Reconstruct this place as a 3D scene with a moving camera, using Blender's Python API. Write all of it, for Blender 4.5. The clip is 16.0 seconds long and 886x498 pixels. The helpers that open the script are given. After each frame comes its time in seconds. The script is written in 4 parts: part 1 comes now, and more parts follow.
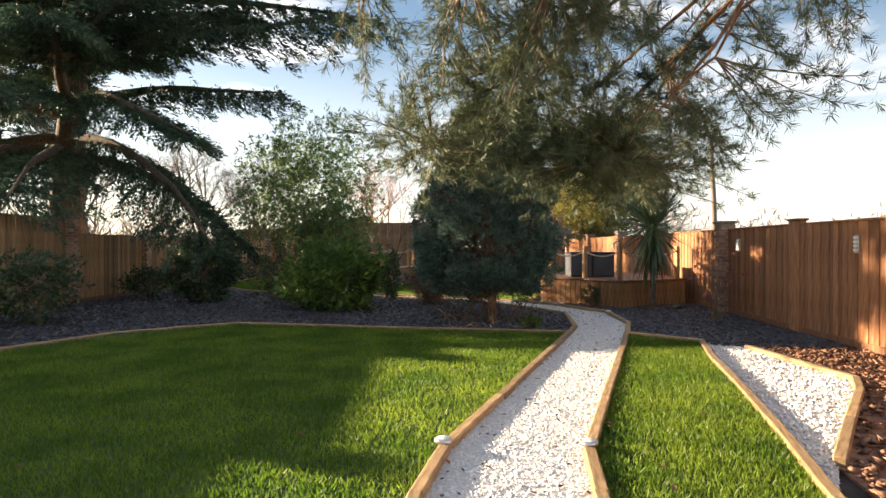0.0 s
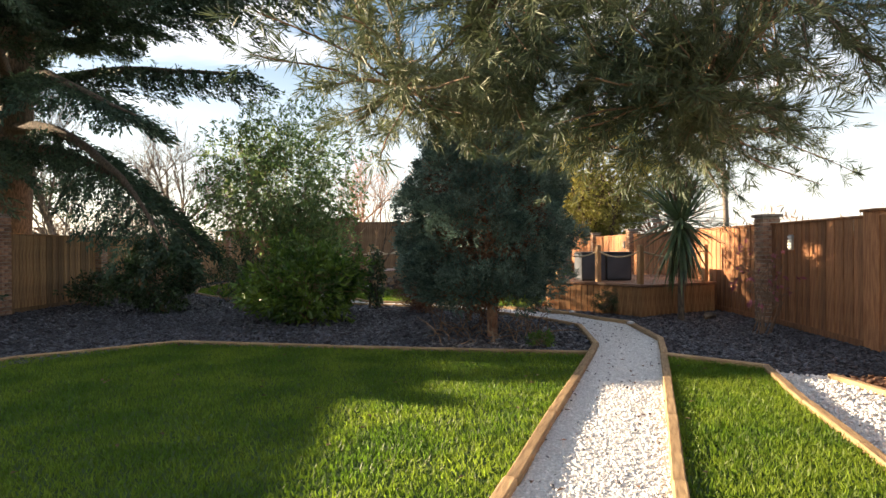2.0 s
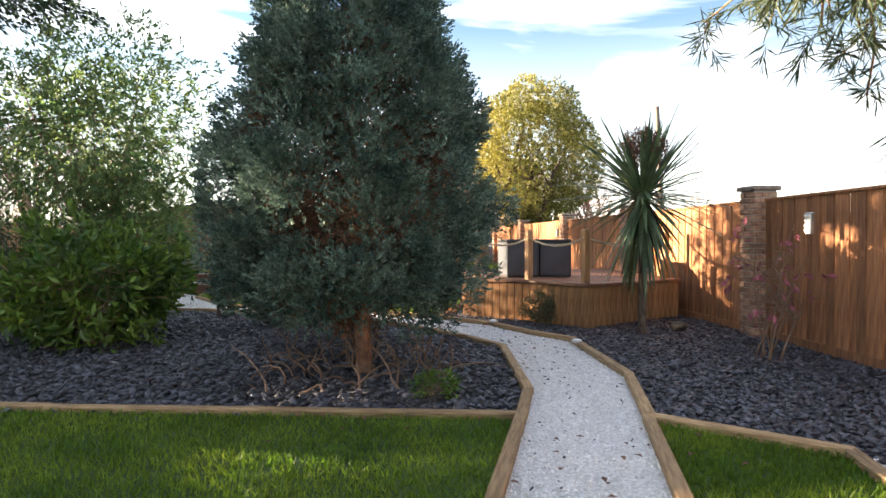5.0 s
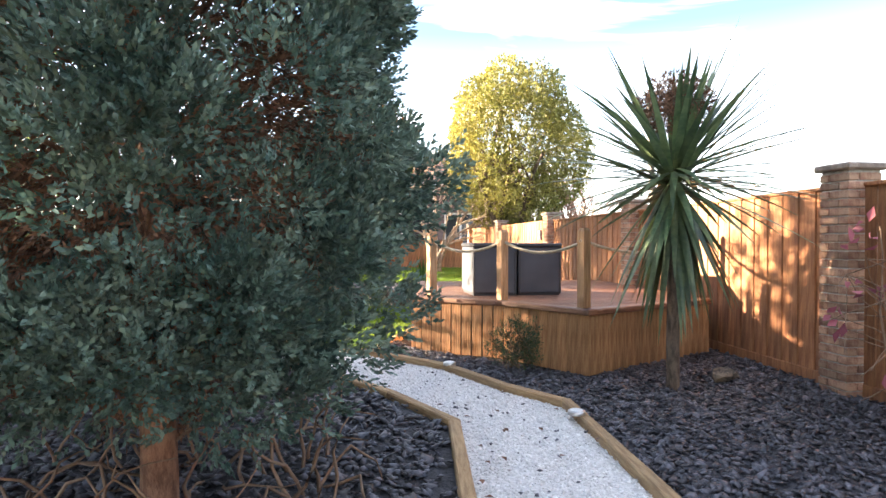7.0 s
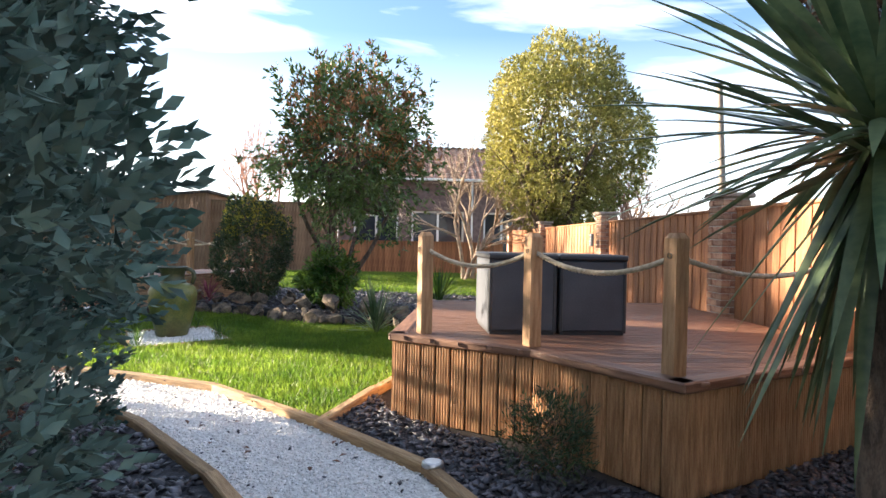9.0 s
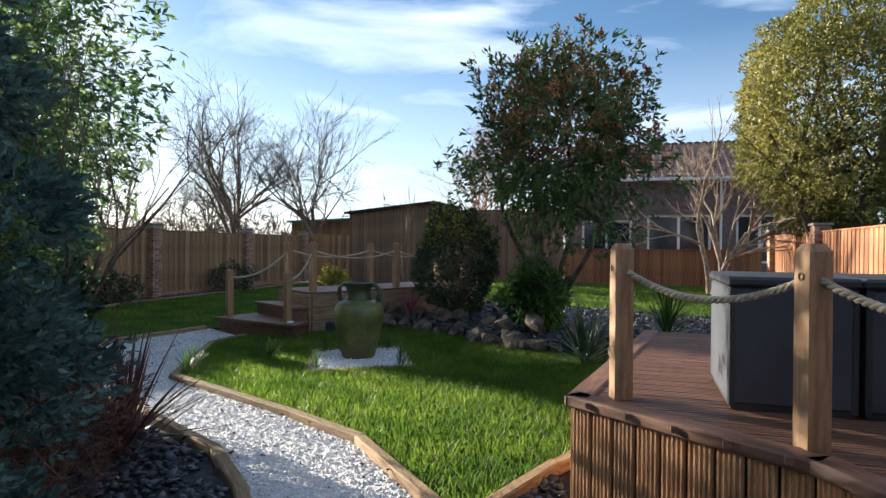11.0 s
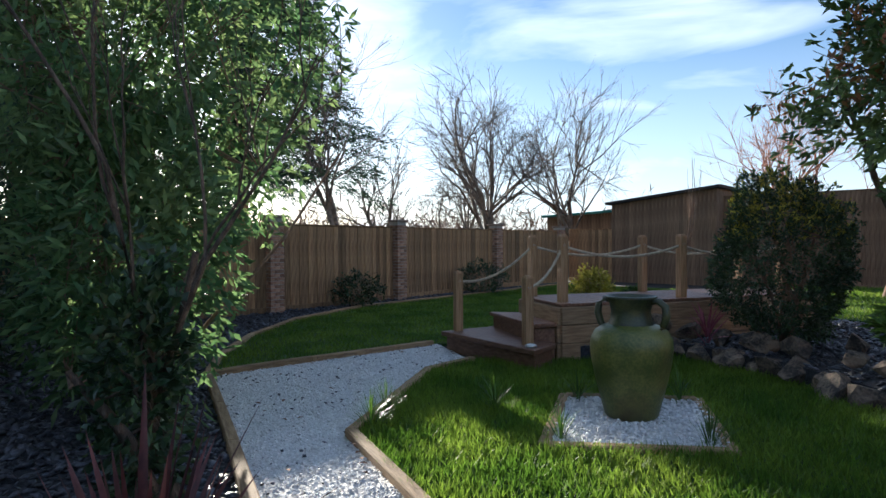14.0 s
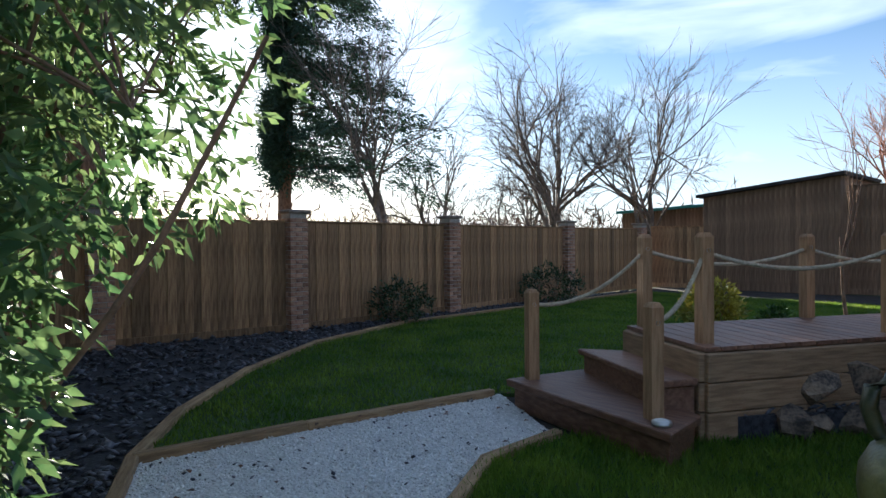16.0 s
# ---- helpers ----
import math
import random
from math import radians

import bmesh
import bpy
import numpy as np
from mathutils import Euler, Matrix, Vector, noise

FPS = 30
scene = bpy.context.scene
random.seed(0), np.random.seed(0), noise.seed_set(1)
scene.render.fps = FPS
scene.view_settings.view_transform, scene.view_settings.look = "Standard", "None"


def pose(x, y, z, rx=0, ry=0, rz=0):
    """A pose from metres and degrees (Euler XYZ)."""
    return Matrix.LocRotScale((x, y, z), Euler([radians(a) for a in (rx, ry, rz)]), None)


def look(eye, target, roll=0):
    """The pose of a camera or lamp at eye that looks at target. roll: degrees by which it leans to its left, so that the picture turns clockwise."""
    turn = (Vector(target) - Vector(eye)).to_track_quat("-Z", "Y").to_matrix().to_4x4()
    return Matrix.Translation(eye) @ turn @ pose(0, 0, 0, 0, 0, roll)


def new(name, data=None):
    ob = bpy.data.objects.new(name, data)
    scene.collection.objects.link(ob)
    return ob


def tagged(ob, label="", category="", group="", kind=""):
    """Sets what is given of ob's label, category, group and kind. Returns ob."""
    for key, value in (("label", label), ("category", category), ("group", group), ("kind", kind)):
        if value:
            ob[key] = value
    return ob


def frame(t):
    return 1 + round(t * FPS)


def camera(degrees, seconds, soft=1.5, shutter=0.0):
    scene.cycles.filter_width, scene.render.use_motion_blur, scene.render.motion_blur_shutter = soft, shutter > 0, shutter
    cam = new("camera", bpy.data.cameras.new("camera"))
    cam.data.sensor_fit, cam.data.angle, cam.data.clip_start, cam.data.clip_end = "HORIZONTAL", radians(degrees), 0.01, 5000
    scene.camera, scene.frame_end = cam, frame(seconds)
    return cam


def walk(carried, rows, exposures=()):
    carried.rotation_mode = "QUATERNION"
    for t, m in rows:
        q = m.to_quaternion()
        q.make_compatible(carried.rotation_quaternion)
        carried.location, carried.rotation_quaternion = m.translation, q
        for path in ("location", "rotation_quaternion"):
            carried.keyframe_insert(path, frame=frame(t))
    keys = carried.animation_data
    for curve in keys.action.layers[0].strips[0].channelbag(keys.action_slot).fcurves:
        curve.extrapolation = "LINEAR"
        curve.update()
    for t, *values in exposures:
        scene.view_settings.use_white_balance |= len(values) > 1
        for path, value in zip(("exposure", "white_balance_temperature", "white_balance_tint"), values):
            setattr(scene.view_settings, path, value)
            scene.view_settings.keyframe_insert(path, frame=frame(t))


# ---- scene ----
PATH = [
    (0, (0.000, -0.000, 1.473), (0.000, 2.000, 1.466), -0.1),
    (0.5, (-0.003, 0.471, 1.493), (-0.001, 2.471, 1.488), -0.0),
    (1, (0.049, 1.004, 1.466), (0.052, 3.004, 1.459), -0.3),
    (1.5, (0.074, 1.578, 1.474), (0.085, 3.578, 1.468), -0.4),
    (2, (0.116, 2.121, 1.457), (0.128, 4.121, 1.452), -0.4),
    (2.5, (0.209, 2.661, 1.410), (0.248, 4.661, 1.405), -0.4),
    (3, (0.326, 3.249, 1.396), (0.423, 5.247, 1.386), -0.3),
    (3.5, (0.460, 3.867, 1.402), (0.604, 5.861, 1.374), -0.2),
    (4, (0.616, 4.493, 1.380), (0.825, 6.482, 1.344), 0.0),
    (6.5, (1.631, 7.912, 1.336), (1.904, 9.893, 1.309), -0.2),
    (7, (1.851, 8.649, 1.351), (2.156, 10.625, 1.326), 0.1),
    (7.5, (2.113, 9.265, 1.367), (2.409, 11.243, 1.350), 0.3),
    (8, (2.318, 9.898, 1.388), (2.632, 11.873, 1.365), 1.1),
    (10.5, (2.909, 12.633, 1.449), (2.510, 14.592, 1.431), 0.5),
    (11, (2.950, 12.796, 1.468), (2.341, 14.701, 1.458), 0.5),
    (11.5, (2.971, 12.965, 1.454), (2.129, 14.779, 1.447), 0.4),
    (12, (2.862, 13.282, 1.378), (1.855, 15.009, 1.365), 0.1),
    (12.5, (2.599, 13.760, 1.377), (1.507, 15.435, 1.361), 0.0),
    (13, (2.353, 14.267, 1.352), (1.217, 15.913, 1.333), 0.1),
    (13.5, (2.046, 14.791, 1.370), (0.814, 16.366, 1.350), -0.0),
    (14, (1.686, 15.283, 1.419), (0.351, 16.772, 1.400), -0.3),
    (14.5, (1.308, 15.771, 1.437), (-0.085, 17.206, 1.417), -0.2),
    (15, (0.838, 16.237, 1.437), (-0.608, 17.619, 1.416), -0.2),
    (15.5, (0.378, 16.719, 1.440), (-1.089, 18.078, 1.419), -0.2),
    (16, (-0.123, 17.208, 1.463), (-1.594, 18.562, 1.441), -0.4),
]
cam = camera(72.0, 16.0)
EXPOSURES = [(0, 2.25, 7000, 12), (4.0, 2.55, 6900, 12), (6.5, 3.7, 6500, 14), (8.0, 3.6, 6400, 14), (10.5, 1.8, 5500, 8), (16, 1.75, 5200, 8)]
walk(cam, [(t, look(eye, target, roll)) for t, eye, target, roll in PATH], EXPOSURES)

# ---- light ----
SUN_AZ, SUN_EL = -68.5, 11.9     # degrees: from +y towards +x, and above the horizon
world = bpy.data.worlds.new("sky")
scene.world = world
world.use_nodes = True
wn, wl = world.node_tree.nodes, world.node_tree.links
wn.clear()
sky = wn.new("ShaderNodeTexSky")
sky.sky_type, sky.sun_disc = "NISHITA", False
sky.sun_elevation, sky.sun_rotation = radians(SUN_EL), radians(SUN_AZ)
sky.air_density, sky.dust_density, sky.ozone_density = 1.0, 0.6, 2.0
wtc = wn.new("ShaderNodeTexCoord")
wmap = wn.new("ShaderNodeMapping")
wmap.inputs["Scale"].default_value = (1.3, 2.6, 7.0)
wmap.inputs["Rotation"].default_value = (0.0, 0.12, 0.5)
wnoise = wn.new("ShaderNodeTexNoise")
wnoise.inputs["Scale"].default_value, wnoise.inputs["Detail"].default_value = 1.6, 7.0
wnoise.inputs["Distortion"].default_value = 0.6
wramp = wn.new("ShaderNodeValToRGB")
wramp.color_ramp.elements[0].position, wramp.color_ramp.elements[1].position = 0.46, 0.70
wmul = wn.new("ShaderNodeMath")
wmul.operation, wmul.inputs[1].default_value = "MULTIPLY", 0.75
wmix = wn.new("ShaderNodeMixRGB")
wmix.inputs["Color2"].default_value = (9.0, 8.8, 8.7, 1)
wbg = wn.new("ShaderNodeBackground")
wbg.inputs["Strength"].default_value = 0.05
wout = wn.new("ShaderNodeOutputWorld")
wl.new(wtc.outputs["Generated"], wmap.inputs["Vector"])
wl.new(wmap.outputs["Vector"], wnoise.inputs["Vector"])
wl.new(wnoise.outputs["Fac"], wramp.inputs["Fac"])
wl.new(wramp.outputs["Color"], wmul.inputs[0])
wsep = wn.new("ShaderNodeSeparateXYZ")
whaze = wn.new("ShaderNodeMapRange")
whaze.inputs["From Min"].default_value, whaze.inputs["From Max"].default_value = 0.0, 0.32
whaze.inputs["To Min"].default_value, whaze.inputs["To Max"].default_value = 0.55, 0.0
wmax = wn.new("ShaderNodeMath")
wmax.operation = "MAXIMUM"
wl.new(wtc.outputs["Generated"], wsep.inputs["Vector"])
wl.new(wsep.outputs["Z"], whaze.inputs["Value"])
wl.new(whaze.outputs["Result"], wmax.inputs[0])
wl.new(wmul.outputs[0], wmax.inputs[1])
wl.new(wmax.outputs[0], wmix.inputs["Fac"])
wl.new(sky.outputs["Color"], wmix.inputs["Color1"])
wl.new(wmix.outputs["Color"], wbg.inputs["Color"])
wl.new(wbg.outputs["Background"], wout.inputs["Surface"])
SUN_DIR = Vector((math.sin(radians(SUN_AZ)) * math.cos(radians(SUN_EL)), math.cos(radians(SUN_AZ)) * math.cos(radians(SUN_EL)), math.sin(radians(SUN_EL))))
sun = new("sun", bpy.data.lights.new("sun", "SUN"))
sun.data.energy, sun.data.angle, sun.data.color = 5.0, radians(0.6), (1.0, 0.80, 0.56)
sun.matrix_world = look(SUN_DIR * 60, (0, 0, 0))


# ---- materials ----
def material(name, a, b, rough=0.8, scale=6.0, bump=0.3, fine=60.0, island=0.0, obj=0.0, stretch=(1, 1, 1), leaf=0.0, metal=0.0, low=0.38, high=0.64, dirt=None):
    """Two colours mixed by noise at two scales, with bump; island and obj vary pieces; leaf lets light through."""
    m = bpy.data.materials.new(name)
    m.use_nodes = True
    n, l = m.node_tree.nodes, m.node_tree.links
    p = n["Principled BSDF"]
    p.inputs["Roughness"].default_value, p.inputs["Metallic"].default_value = rough, metal
    tc, mp = n.new("ShaderNodeTexCoord"), n.new("ShaderNodeMapping")
    mp.inputs["Scale"].default_value = stretch
    l.new(tc.outputs["Object"], mp.inputs["Vector"])
    big, small = n.new("ShaderNodeTexNoise"), n.new("ShaderNodeTexNoise")
    big.inputs["Scale"].default_value, big.inputs["Detail"].default_value = scale, 5
    small.inputs["Scale"].default_value, small.inputs["Detail"].default_value = fine, 4
    l.new(mp.outputs["Vector"], big.inputs["Vector"])
    l.new(mp.outputs["Vector"], small.inputs["Vector"])
    add = n.new("ShaderNodeMath")
    add.operation = "MULTIPLY_ADD"
    add.inputs[1].default_value = 0.45
    l.new(small.outputs["Fac"], add.inputs[0])
    l.new(big.outputs["Fac"], add.inputs[2])
    rng = n.new("ShaderNodeMapRange")
    rng.inputs["From Min"].default_value, rng.inputs["From Max"].default_value = low + 0.22, high + 0.22
    l.new(add.outputs[0], rng.inputs["Value"])
    mix = n.new("ShaderNodeMixRGB")
    mix.inputs["Color1"].default_value, mix.inputs["Color2"].default_value = (*a, 1), (*b, 1)
    l.new(rng.outputs["Result"], mix.inputs["Fac"])
    col = mix.outputs["Color"]
    for amount, node, out in ((island, "ShaderNodeNewGeometry", "Random Per Island"), (obj, "ShaderNodeObjectInfo", "Random")):
        if amount:
            src, hsv, mr = n.new(node), n.new("ShaderNodeHueSaturation"), n.new("ShaderNodeMapRange")
            mr.inputs["To Min"].default_value, mr.inputs["To Max"].default_value = 1 - amount, 1 + amount
            l.new(src.outputs[out], mr.inputs["Value"])
            l.new(mr.outputs["Result"], hsv.inputs["Value"])
            l.new(col, hsv.inputs["Color"])
            col = hsv.outputs["Color"]
    if dirt:
        dn, dr, dm = n.new("ShaderNodeTexNoise"), n.new("ShaderNodeMapRange"), n.new("ShaderNodeMixRGB")
        dn.inputs["Scale"].default_value, dn.inputs["Detail"].default_value = 2.3, 6
        dr.inputs["From Min"].default_value, dr.inputs["From Max"].default_value = 0.5, 0.72
        l.new(tc.outputs["Object"], dn.inputs["Vector"])
        l.new(dn.outputs["Fac"], dr.inputs["Value"])
        l.new(dr.outputs["Result"], dm.inputs["Fac"])
        dm.inputs["Color2"].default_value = (*dirt, 1)
        l.new(col, dm.inputs["Color1"])
        col = dm.outputs["Color"]
    l.new(col, p.inputs["Base Color"])
    if bump:
        bp = n.new("ShaderNodeBump")
        bp.inputs["Strength"].default_value, bp.inputs["Distance"].default_value = bump, 0.02
        l.new(add.outputs[0], bp.inputs["Height"])
        l.new(bp.outputs["Normal"], p.inputs["Normal"])
    if leaf:
        tr, ms = n.new("ShaderNodeBsdfTranslucent"), n.new("ShaderNodeMixShader")
        ms.inputs["Fac"].default_value = leaf
        l.new(col, tr.inputs["Color"])
        l.new(p.outputs["BSDF"], ms.inputs[1])
        l.new(tr.outputs["BSDF"], ms.inputs[2])
        l.new(ms.outputs["Shader"], n["Material Output"].inputs["Surface"])
    return m


M = {
    "soil": material("soil", (0.020, 0.018, 0.018), (0.05, 0.042, 0.036), 0.95, 3, 0.6),
    "turf": material("turf", (0.025, 0.055, 0.010), (0.055, 0.10, 0.018), 0.95, 1.6, 0.7, 90),
    "grass": material("grass", (0.085, 0.17, 0.016), (0.20, 0.29, 0.032), 0.5, 1.3, 0, 20, 0.35, leaf=0.6),
    "far_ground": material("far_ground", (0.05, 0.07, 0.025), (0.09, 0.10, 0.04), 1, 0.2, 0.3),
    "gravel_bed": material("gravel_bed", (0.55, 0.54, 0.53), (0.80, 0.79, 0.78), 0.9, 40, 0.8, 130),
    "gravel": material("gravel", (0.66, 0.65, 0.64), (0.86, 0.85, 0.84), 0.75, 20, 0.2, 90, 0.15),
    "slate_bed": material("slate_bed", (0.018, 0.019, 0.024), (0.05, 0.05, 0.06), 0.85, 25, 0.8, 80),
    "slate": material("slate", (0.035, 0.037, 0.047), (0.10, 0.10, 0.12), 0.5, 9, 0.25, 60, 0.6),
    "bark": material("bark_chip", (0.13, 0.06, 0.035), (0.28, 0.15, 0.09), 0.85, 9, 0.2, 60, 0.5),
    "kerb": material("kerb_timber", (0.24, 0.15, 0.075), (0.40, 0.27, 0.14), 0.8, 5, 0.35, 50, 0, 0.22, (1, 9, 9)),
    "fence": material("fence_board", (0.22, 0.085, 0.035), (0.38, 0.17, 0.072), 0.75, 3.5, 0.35, 45, 0, 0.3, (9, 9, 1)),
    "fence_grey": material("fence_board_weathered", (0.19, 0.105, 0.05), (0.37, 0.22, 0.105), 0.8, 3.5, 0.35, 45, 0, 0.4, (9, 9, 1)),
    "deck": material("deck_timber", (0.15, 0.07, 0.04), (0.26, 0.14, 0.085), 0.5, 4, 0.3, 60, 0, 0.2, (1, 9, 9)),
    "fascia": material("fascia_timber", (0.26, 0.13, 0.055), (0.44, 0.25, 0.12), 0.7, 4, 0.3, 50, 0, 0.2, (9, 9, 1)),
    "post": material("post_timber", (0.28, 0.16, 0.075), (0.44, 0.27, 0.14), 0.7, 4, 0.3, 50, 0, 0.12, (9, 9, 1)),
    "sleeper": material("sleeper_timber", (0.22, 0.14, 0.075), (0.38, 0.25, 0.14), 0.75, 4, 0.3, 50, 0, 0.15, (1, 1, 9)),
    "rope": material("rope", (0.40, 0.33, 0.23), (0.58, 0.50, 0.37), 0.9, 30, 0.5, 200),
    "brick": material("brick", (0.26, 0.13, 0.085), (0.42, 0.26, 0.17), 0.9, 14, 0.4, 90, 0, 0.35),
    "mortar": material("mortar", (0.33, 0.29, 0.25), (0.45, 0.41, 0.36), 0.95, 20, 0.5, 100),
    "cap": material("cap_stone", (0.20, 0.15, 0.12), (0.34, 0.27, 0.22), 0.9, 12, 0.4, 80),
    "box": material("box_plastic", (0.045, 0.052, 0.066), (0.065, 0.073, 0.09), 0.45, 3, 0.15, 80),
    "box_edge": material("box_frame", (0.025, 0.028, 0.034), (0.04, 0.043, 0.05), 0.4, 3, 0.1, 80),
    "urn": material("urn_glaze", (0.06, 0.085, 0.02), (0.17, 0.17, 0.045), 0.42, 3, 0.25, 50, dirt=(0.06, 0.05, 0.025)),
    "urn_neck": material("urn_dark_glaze", (0.02, 0.028, 0.014), (0.07, 0.075, 0.03), 0.4, 4, 0.3, 50),
    "rock": material("rock", (0.04, 0.034, 0.03), (0.24, 0.18, 0.125), 0.85, 5, 0.8, 40, 0, 0.3),
    "trunk": material("trunk_bark", (0.065, 0.048, 0.036), (0.17, 0.125, 0.09), 0.95, 8, 0.8, 50, 0, 0, (3, 3, 1)),
    "redbark": material("red_bark", (0.15, 0.075, 0.045), (0.30, 0.165, 0.10), 0.95, 8, 0.8, 50, 0, 0, (3, 3, 1)),
    "palebark": material("pale_bark", (0.30, 0.22, 0.16), (0.52, 0.42, 0.33), 0.9, 8, 0.5, 50),
    "twig": material("twig", (0.16, 0.10, 0.065), (0.27, 0.18, 0.12), 0.9, 6, 0.2),
    "greytwig": material("grey_twig", (0.11, 0.09, 0.075), (0.22, 0.18, 0.15), 0.9, 6, 0.2),
    "redtwig": material("red_twig", (0.26, 0.13, 0.09), (0.40, 0.22, 0.15), 0.9, 6, 0.1),
    "cypress": material("cypress_leaf", (0.04, 0.085, 0.07), (0.15, 0.225, 0.185), 0.7, 3.0, 0, 12, 0.4, leaf=0.15),
    "dead": material("dead_leaf", (0.10, 0.05, 0.03), (0.19, 0.10, 0.06), 0.9, 3, 0, 20, 0.4),
    "cedar": material("cedar_leaf", (0.025, 0.055, 0.035), (0.065, 0.11, 0.06), 0.7, 0.8, 0, 12, 0.4, leaf=0.15),
    "pine": material("pine_needle", (0.035, 0.062, 0.030), (0.12, 0.145, 0.07), 0.6, 1.2, 0, 12, 0.4, leaf=0.2),
    "laurel": material("laurel_leaf", (0.08, 0.155, 0.055), (0.20, 0.27, 0.10), 0.5, 1.5, 0, 12, 0.4, leaf=0.5),
    "rhodo": material("bright_leaf", (0.03, 0.085, 0.014), (0.15, 0.24, 0.035), 0.4, 2, 0, 12, 0.35, leaf=0.35),
    "dark": material("dark_leaf", (0.022, 0.05, 0.02), (0.06, 0.10, 0.035), 0.4, 2, 0, 12, 0.4, leaf=0.2),
    "pieris": material("pieris_leaf", (0.05, 0.10, 0.025), (0.13, 0.19, 0.05), 0.4, 1.5, 0, 12, 0.4, leaf=0.3),
    "russet": material("russet_leaf", (0.22, 0.085, 0.035), (0.40, 0.20, 0.07), 0.5, 2, 0, 12, 0.4, leaf=0.3),
    "golden": material("golden_leaf", (0.25, 0.24, 0.035), (0.50, 0.44, 0.06), 0.5, 2, 0, 12, 0.3, leaf=0.35),
    "oak": material("holm_leaf", (0.15, 0.16, 0.035), (0.34, 0.31, 0.08), 0.55, 0.7, 0, 12, 0.35, leaf=0.3),
    "blade": material("sword_leaf", (0.055, 0.10, 0.05), (0.15, 0.20, 0.095), 0.4, 3, 0, 20, 0.4, leaf=0.25),
    "redblade": material("red_sword_leaf", (0.06, 0.018, 0.022), (0.16, 0.055, 0.05), 0.45, 3, 0, 20, 0.4, leaf=0.25),
    "pink": material("pink_petal", (0.25, 0.06, 0.09), (0.42, 0.14, 0.18), 0.6, 3, 0, 20, 0.4, leaf=0.3),
    "white": material("white_paint", (0.72, 0.72, 0.70), (0.82, 0.82, 0.80), 0.5, 4, 0.1),
    "steel": material("lamp_steel", (0.45, 0.45, 0.45), (0.6, 0.6, 0.6), 0.35, 6, 0.05, metal=0.9),
    "tile": material("roof_tile", (0.20, 0.105, 0.07), (0.34, 0.20, 0.14), 0.9, 2, 0.4, 40, 0.3),
    "render": material("house_brick", (0.13, 0.09, 0.085), (0.20, 0.145, 0.135), 0.9, 6, 0.4, 50),
    "teal": material("teal_roof", (0.03, 0.20, 0.19), (0.06, 0.28, 0.26), 0.5, 3, 0.1),
    "shed": material("shed_board", (0.16, 0.095, 0.055), (0.27, 0.17, 0.10), 0.85, 3, 0.3, 40, 0, 0.22, (8, 8, 1)),
    "dark_glass": material("dark_glass", (0.02, 0.025, 0.035), (0.03, 0.035, 0.05), 0.08, 3, 0),
    "pole": material("pole_wood", (0.16, 0.13, 0.11), (0.25, 0.21, 0.18), 0.9, 4, 0.3, 40, 0, 0, (5, 5, 1)),
}


# ---- helpers of this scene ----
def from_arrays(name, verts, faces, mat):
    """A mesh from numpy vertices and triangles or quads."""
    me = bpy.data.meshes.new(name)
    k = faces.shape[1]
    me.vertices.add(len(verts))
    me.vertices.foreach_set("co", np.asarray(verts, np.float32).ravel())
    me.loops.add(faces.size)
    me.loops.foreach_set("vertex_index", np.asarray(faces, np.int32).ravel())
    me.polygons.add(len(faces))
    me.polygons.foreach_set("loop_start", np.arange(0, faces.size, k, dtype=np.int32))
    me.update(calc_edges=True)
    me.materials.append(mat)
    return me


def attach(ob, parent):
    if parent is not None:
        ob.parent = parent
    return ob


def part(name, bm, mat, parent=None, label="", smooth=False):
    me = bpy.data.meshes.new(name)
    bm.to_mesh(me)
    bm.free()
    me.materials.append(mat)
    if smooth:
        me.polygons.foreach_set("use_smooth", [True] * len(me.polygons))
    ob = attach(new(name, me), parent)
    return tagged(ob, label) if label else ob


def thing(name, label, category, place=(0, 0, 0), group="", kind="", rz=0):
    ob = new(name)
    ob.matrix_basis = pose(*place, 0, 0, rz)
    return tagged(ob, label, category, group, kind)


def box(bm, x0, y0, z0, x1, y1, z1, bevel=0.0):
    r = bmesh.ops.create_cube(bm, size=1, matrix=Matrix.Translation(((x0 + x1) / 2, (y0 + y1) / 2, (z0 + z1) / 2)) @ Matrix.Diagonal((x1 - x0, y1 - y0, z1 - z0, 1)))
    if bevel:
        edges = list({e for v in r["verts"] for e in v.link_edges})
        bmesh.ops.bevel(bm, geom=edges, offset=bevel, segments=1, affect="EDGES")
    return bm


def box_mesh(name, size, mat, bevel=0.006):
    bm = box(bmesh.new(), -size[0] / 2, -size[1] / 2, 0, size[0] / 2, size[1] / 2, size[2], bevel)
    me = bpy.data.meshes.new(name)
    bm.to_mesh(me)
    bm.free()
    me.materials.append(mat)
    return me


def piece(name, me, parent, m):
    ob = attach(new(name, me), parent)
    ob.matrix_basis = m
    return ob


def slab(name, poly, z0, z1, mat, label, category, kind="structure", cells=0):
    bm = bmesh.new()
    low = [bm.verts.new((x, y, z0)) for x, y in poly]
    top = [bm.verts.new((x, y, z1)) for x, y in poly]
    bm.faces.new(top)
    for i in range(len(poly)):
        j = (i + 1) % len(poly)
        bm.faces.new((low[i], low[j], top[j], top[i]))
    bmesh.ops.recalc_face_normals(bm, faces=bm.faces)
    bmesh.ops.triangulate(bm, faces=bm.faces)
    return tagged(part(name, bm, mat), label, category, kind=kind)


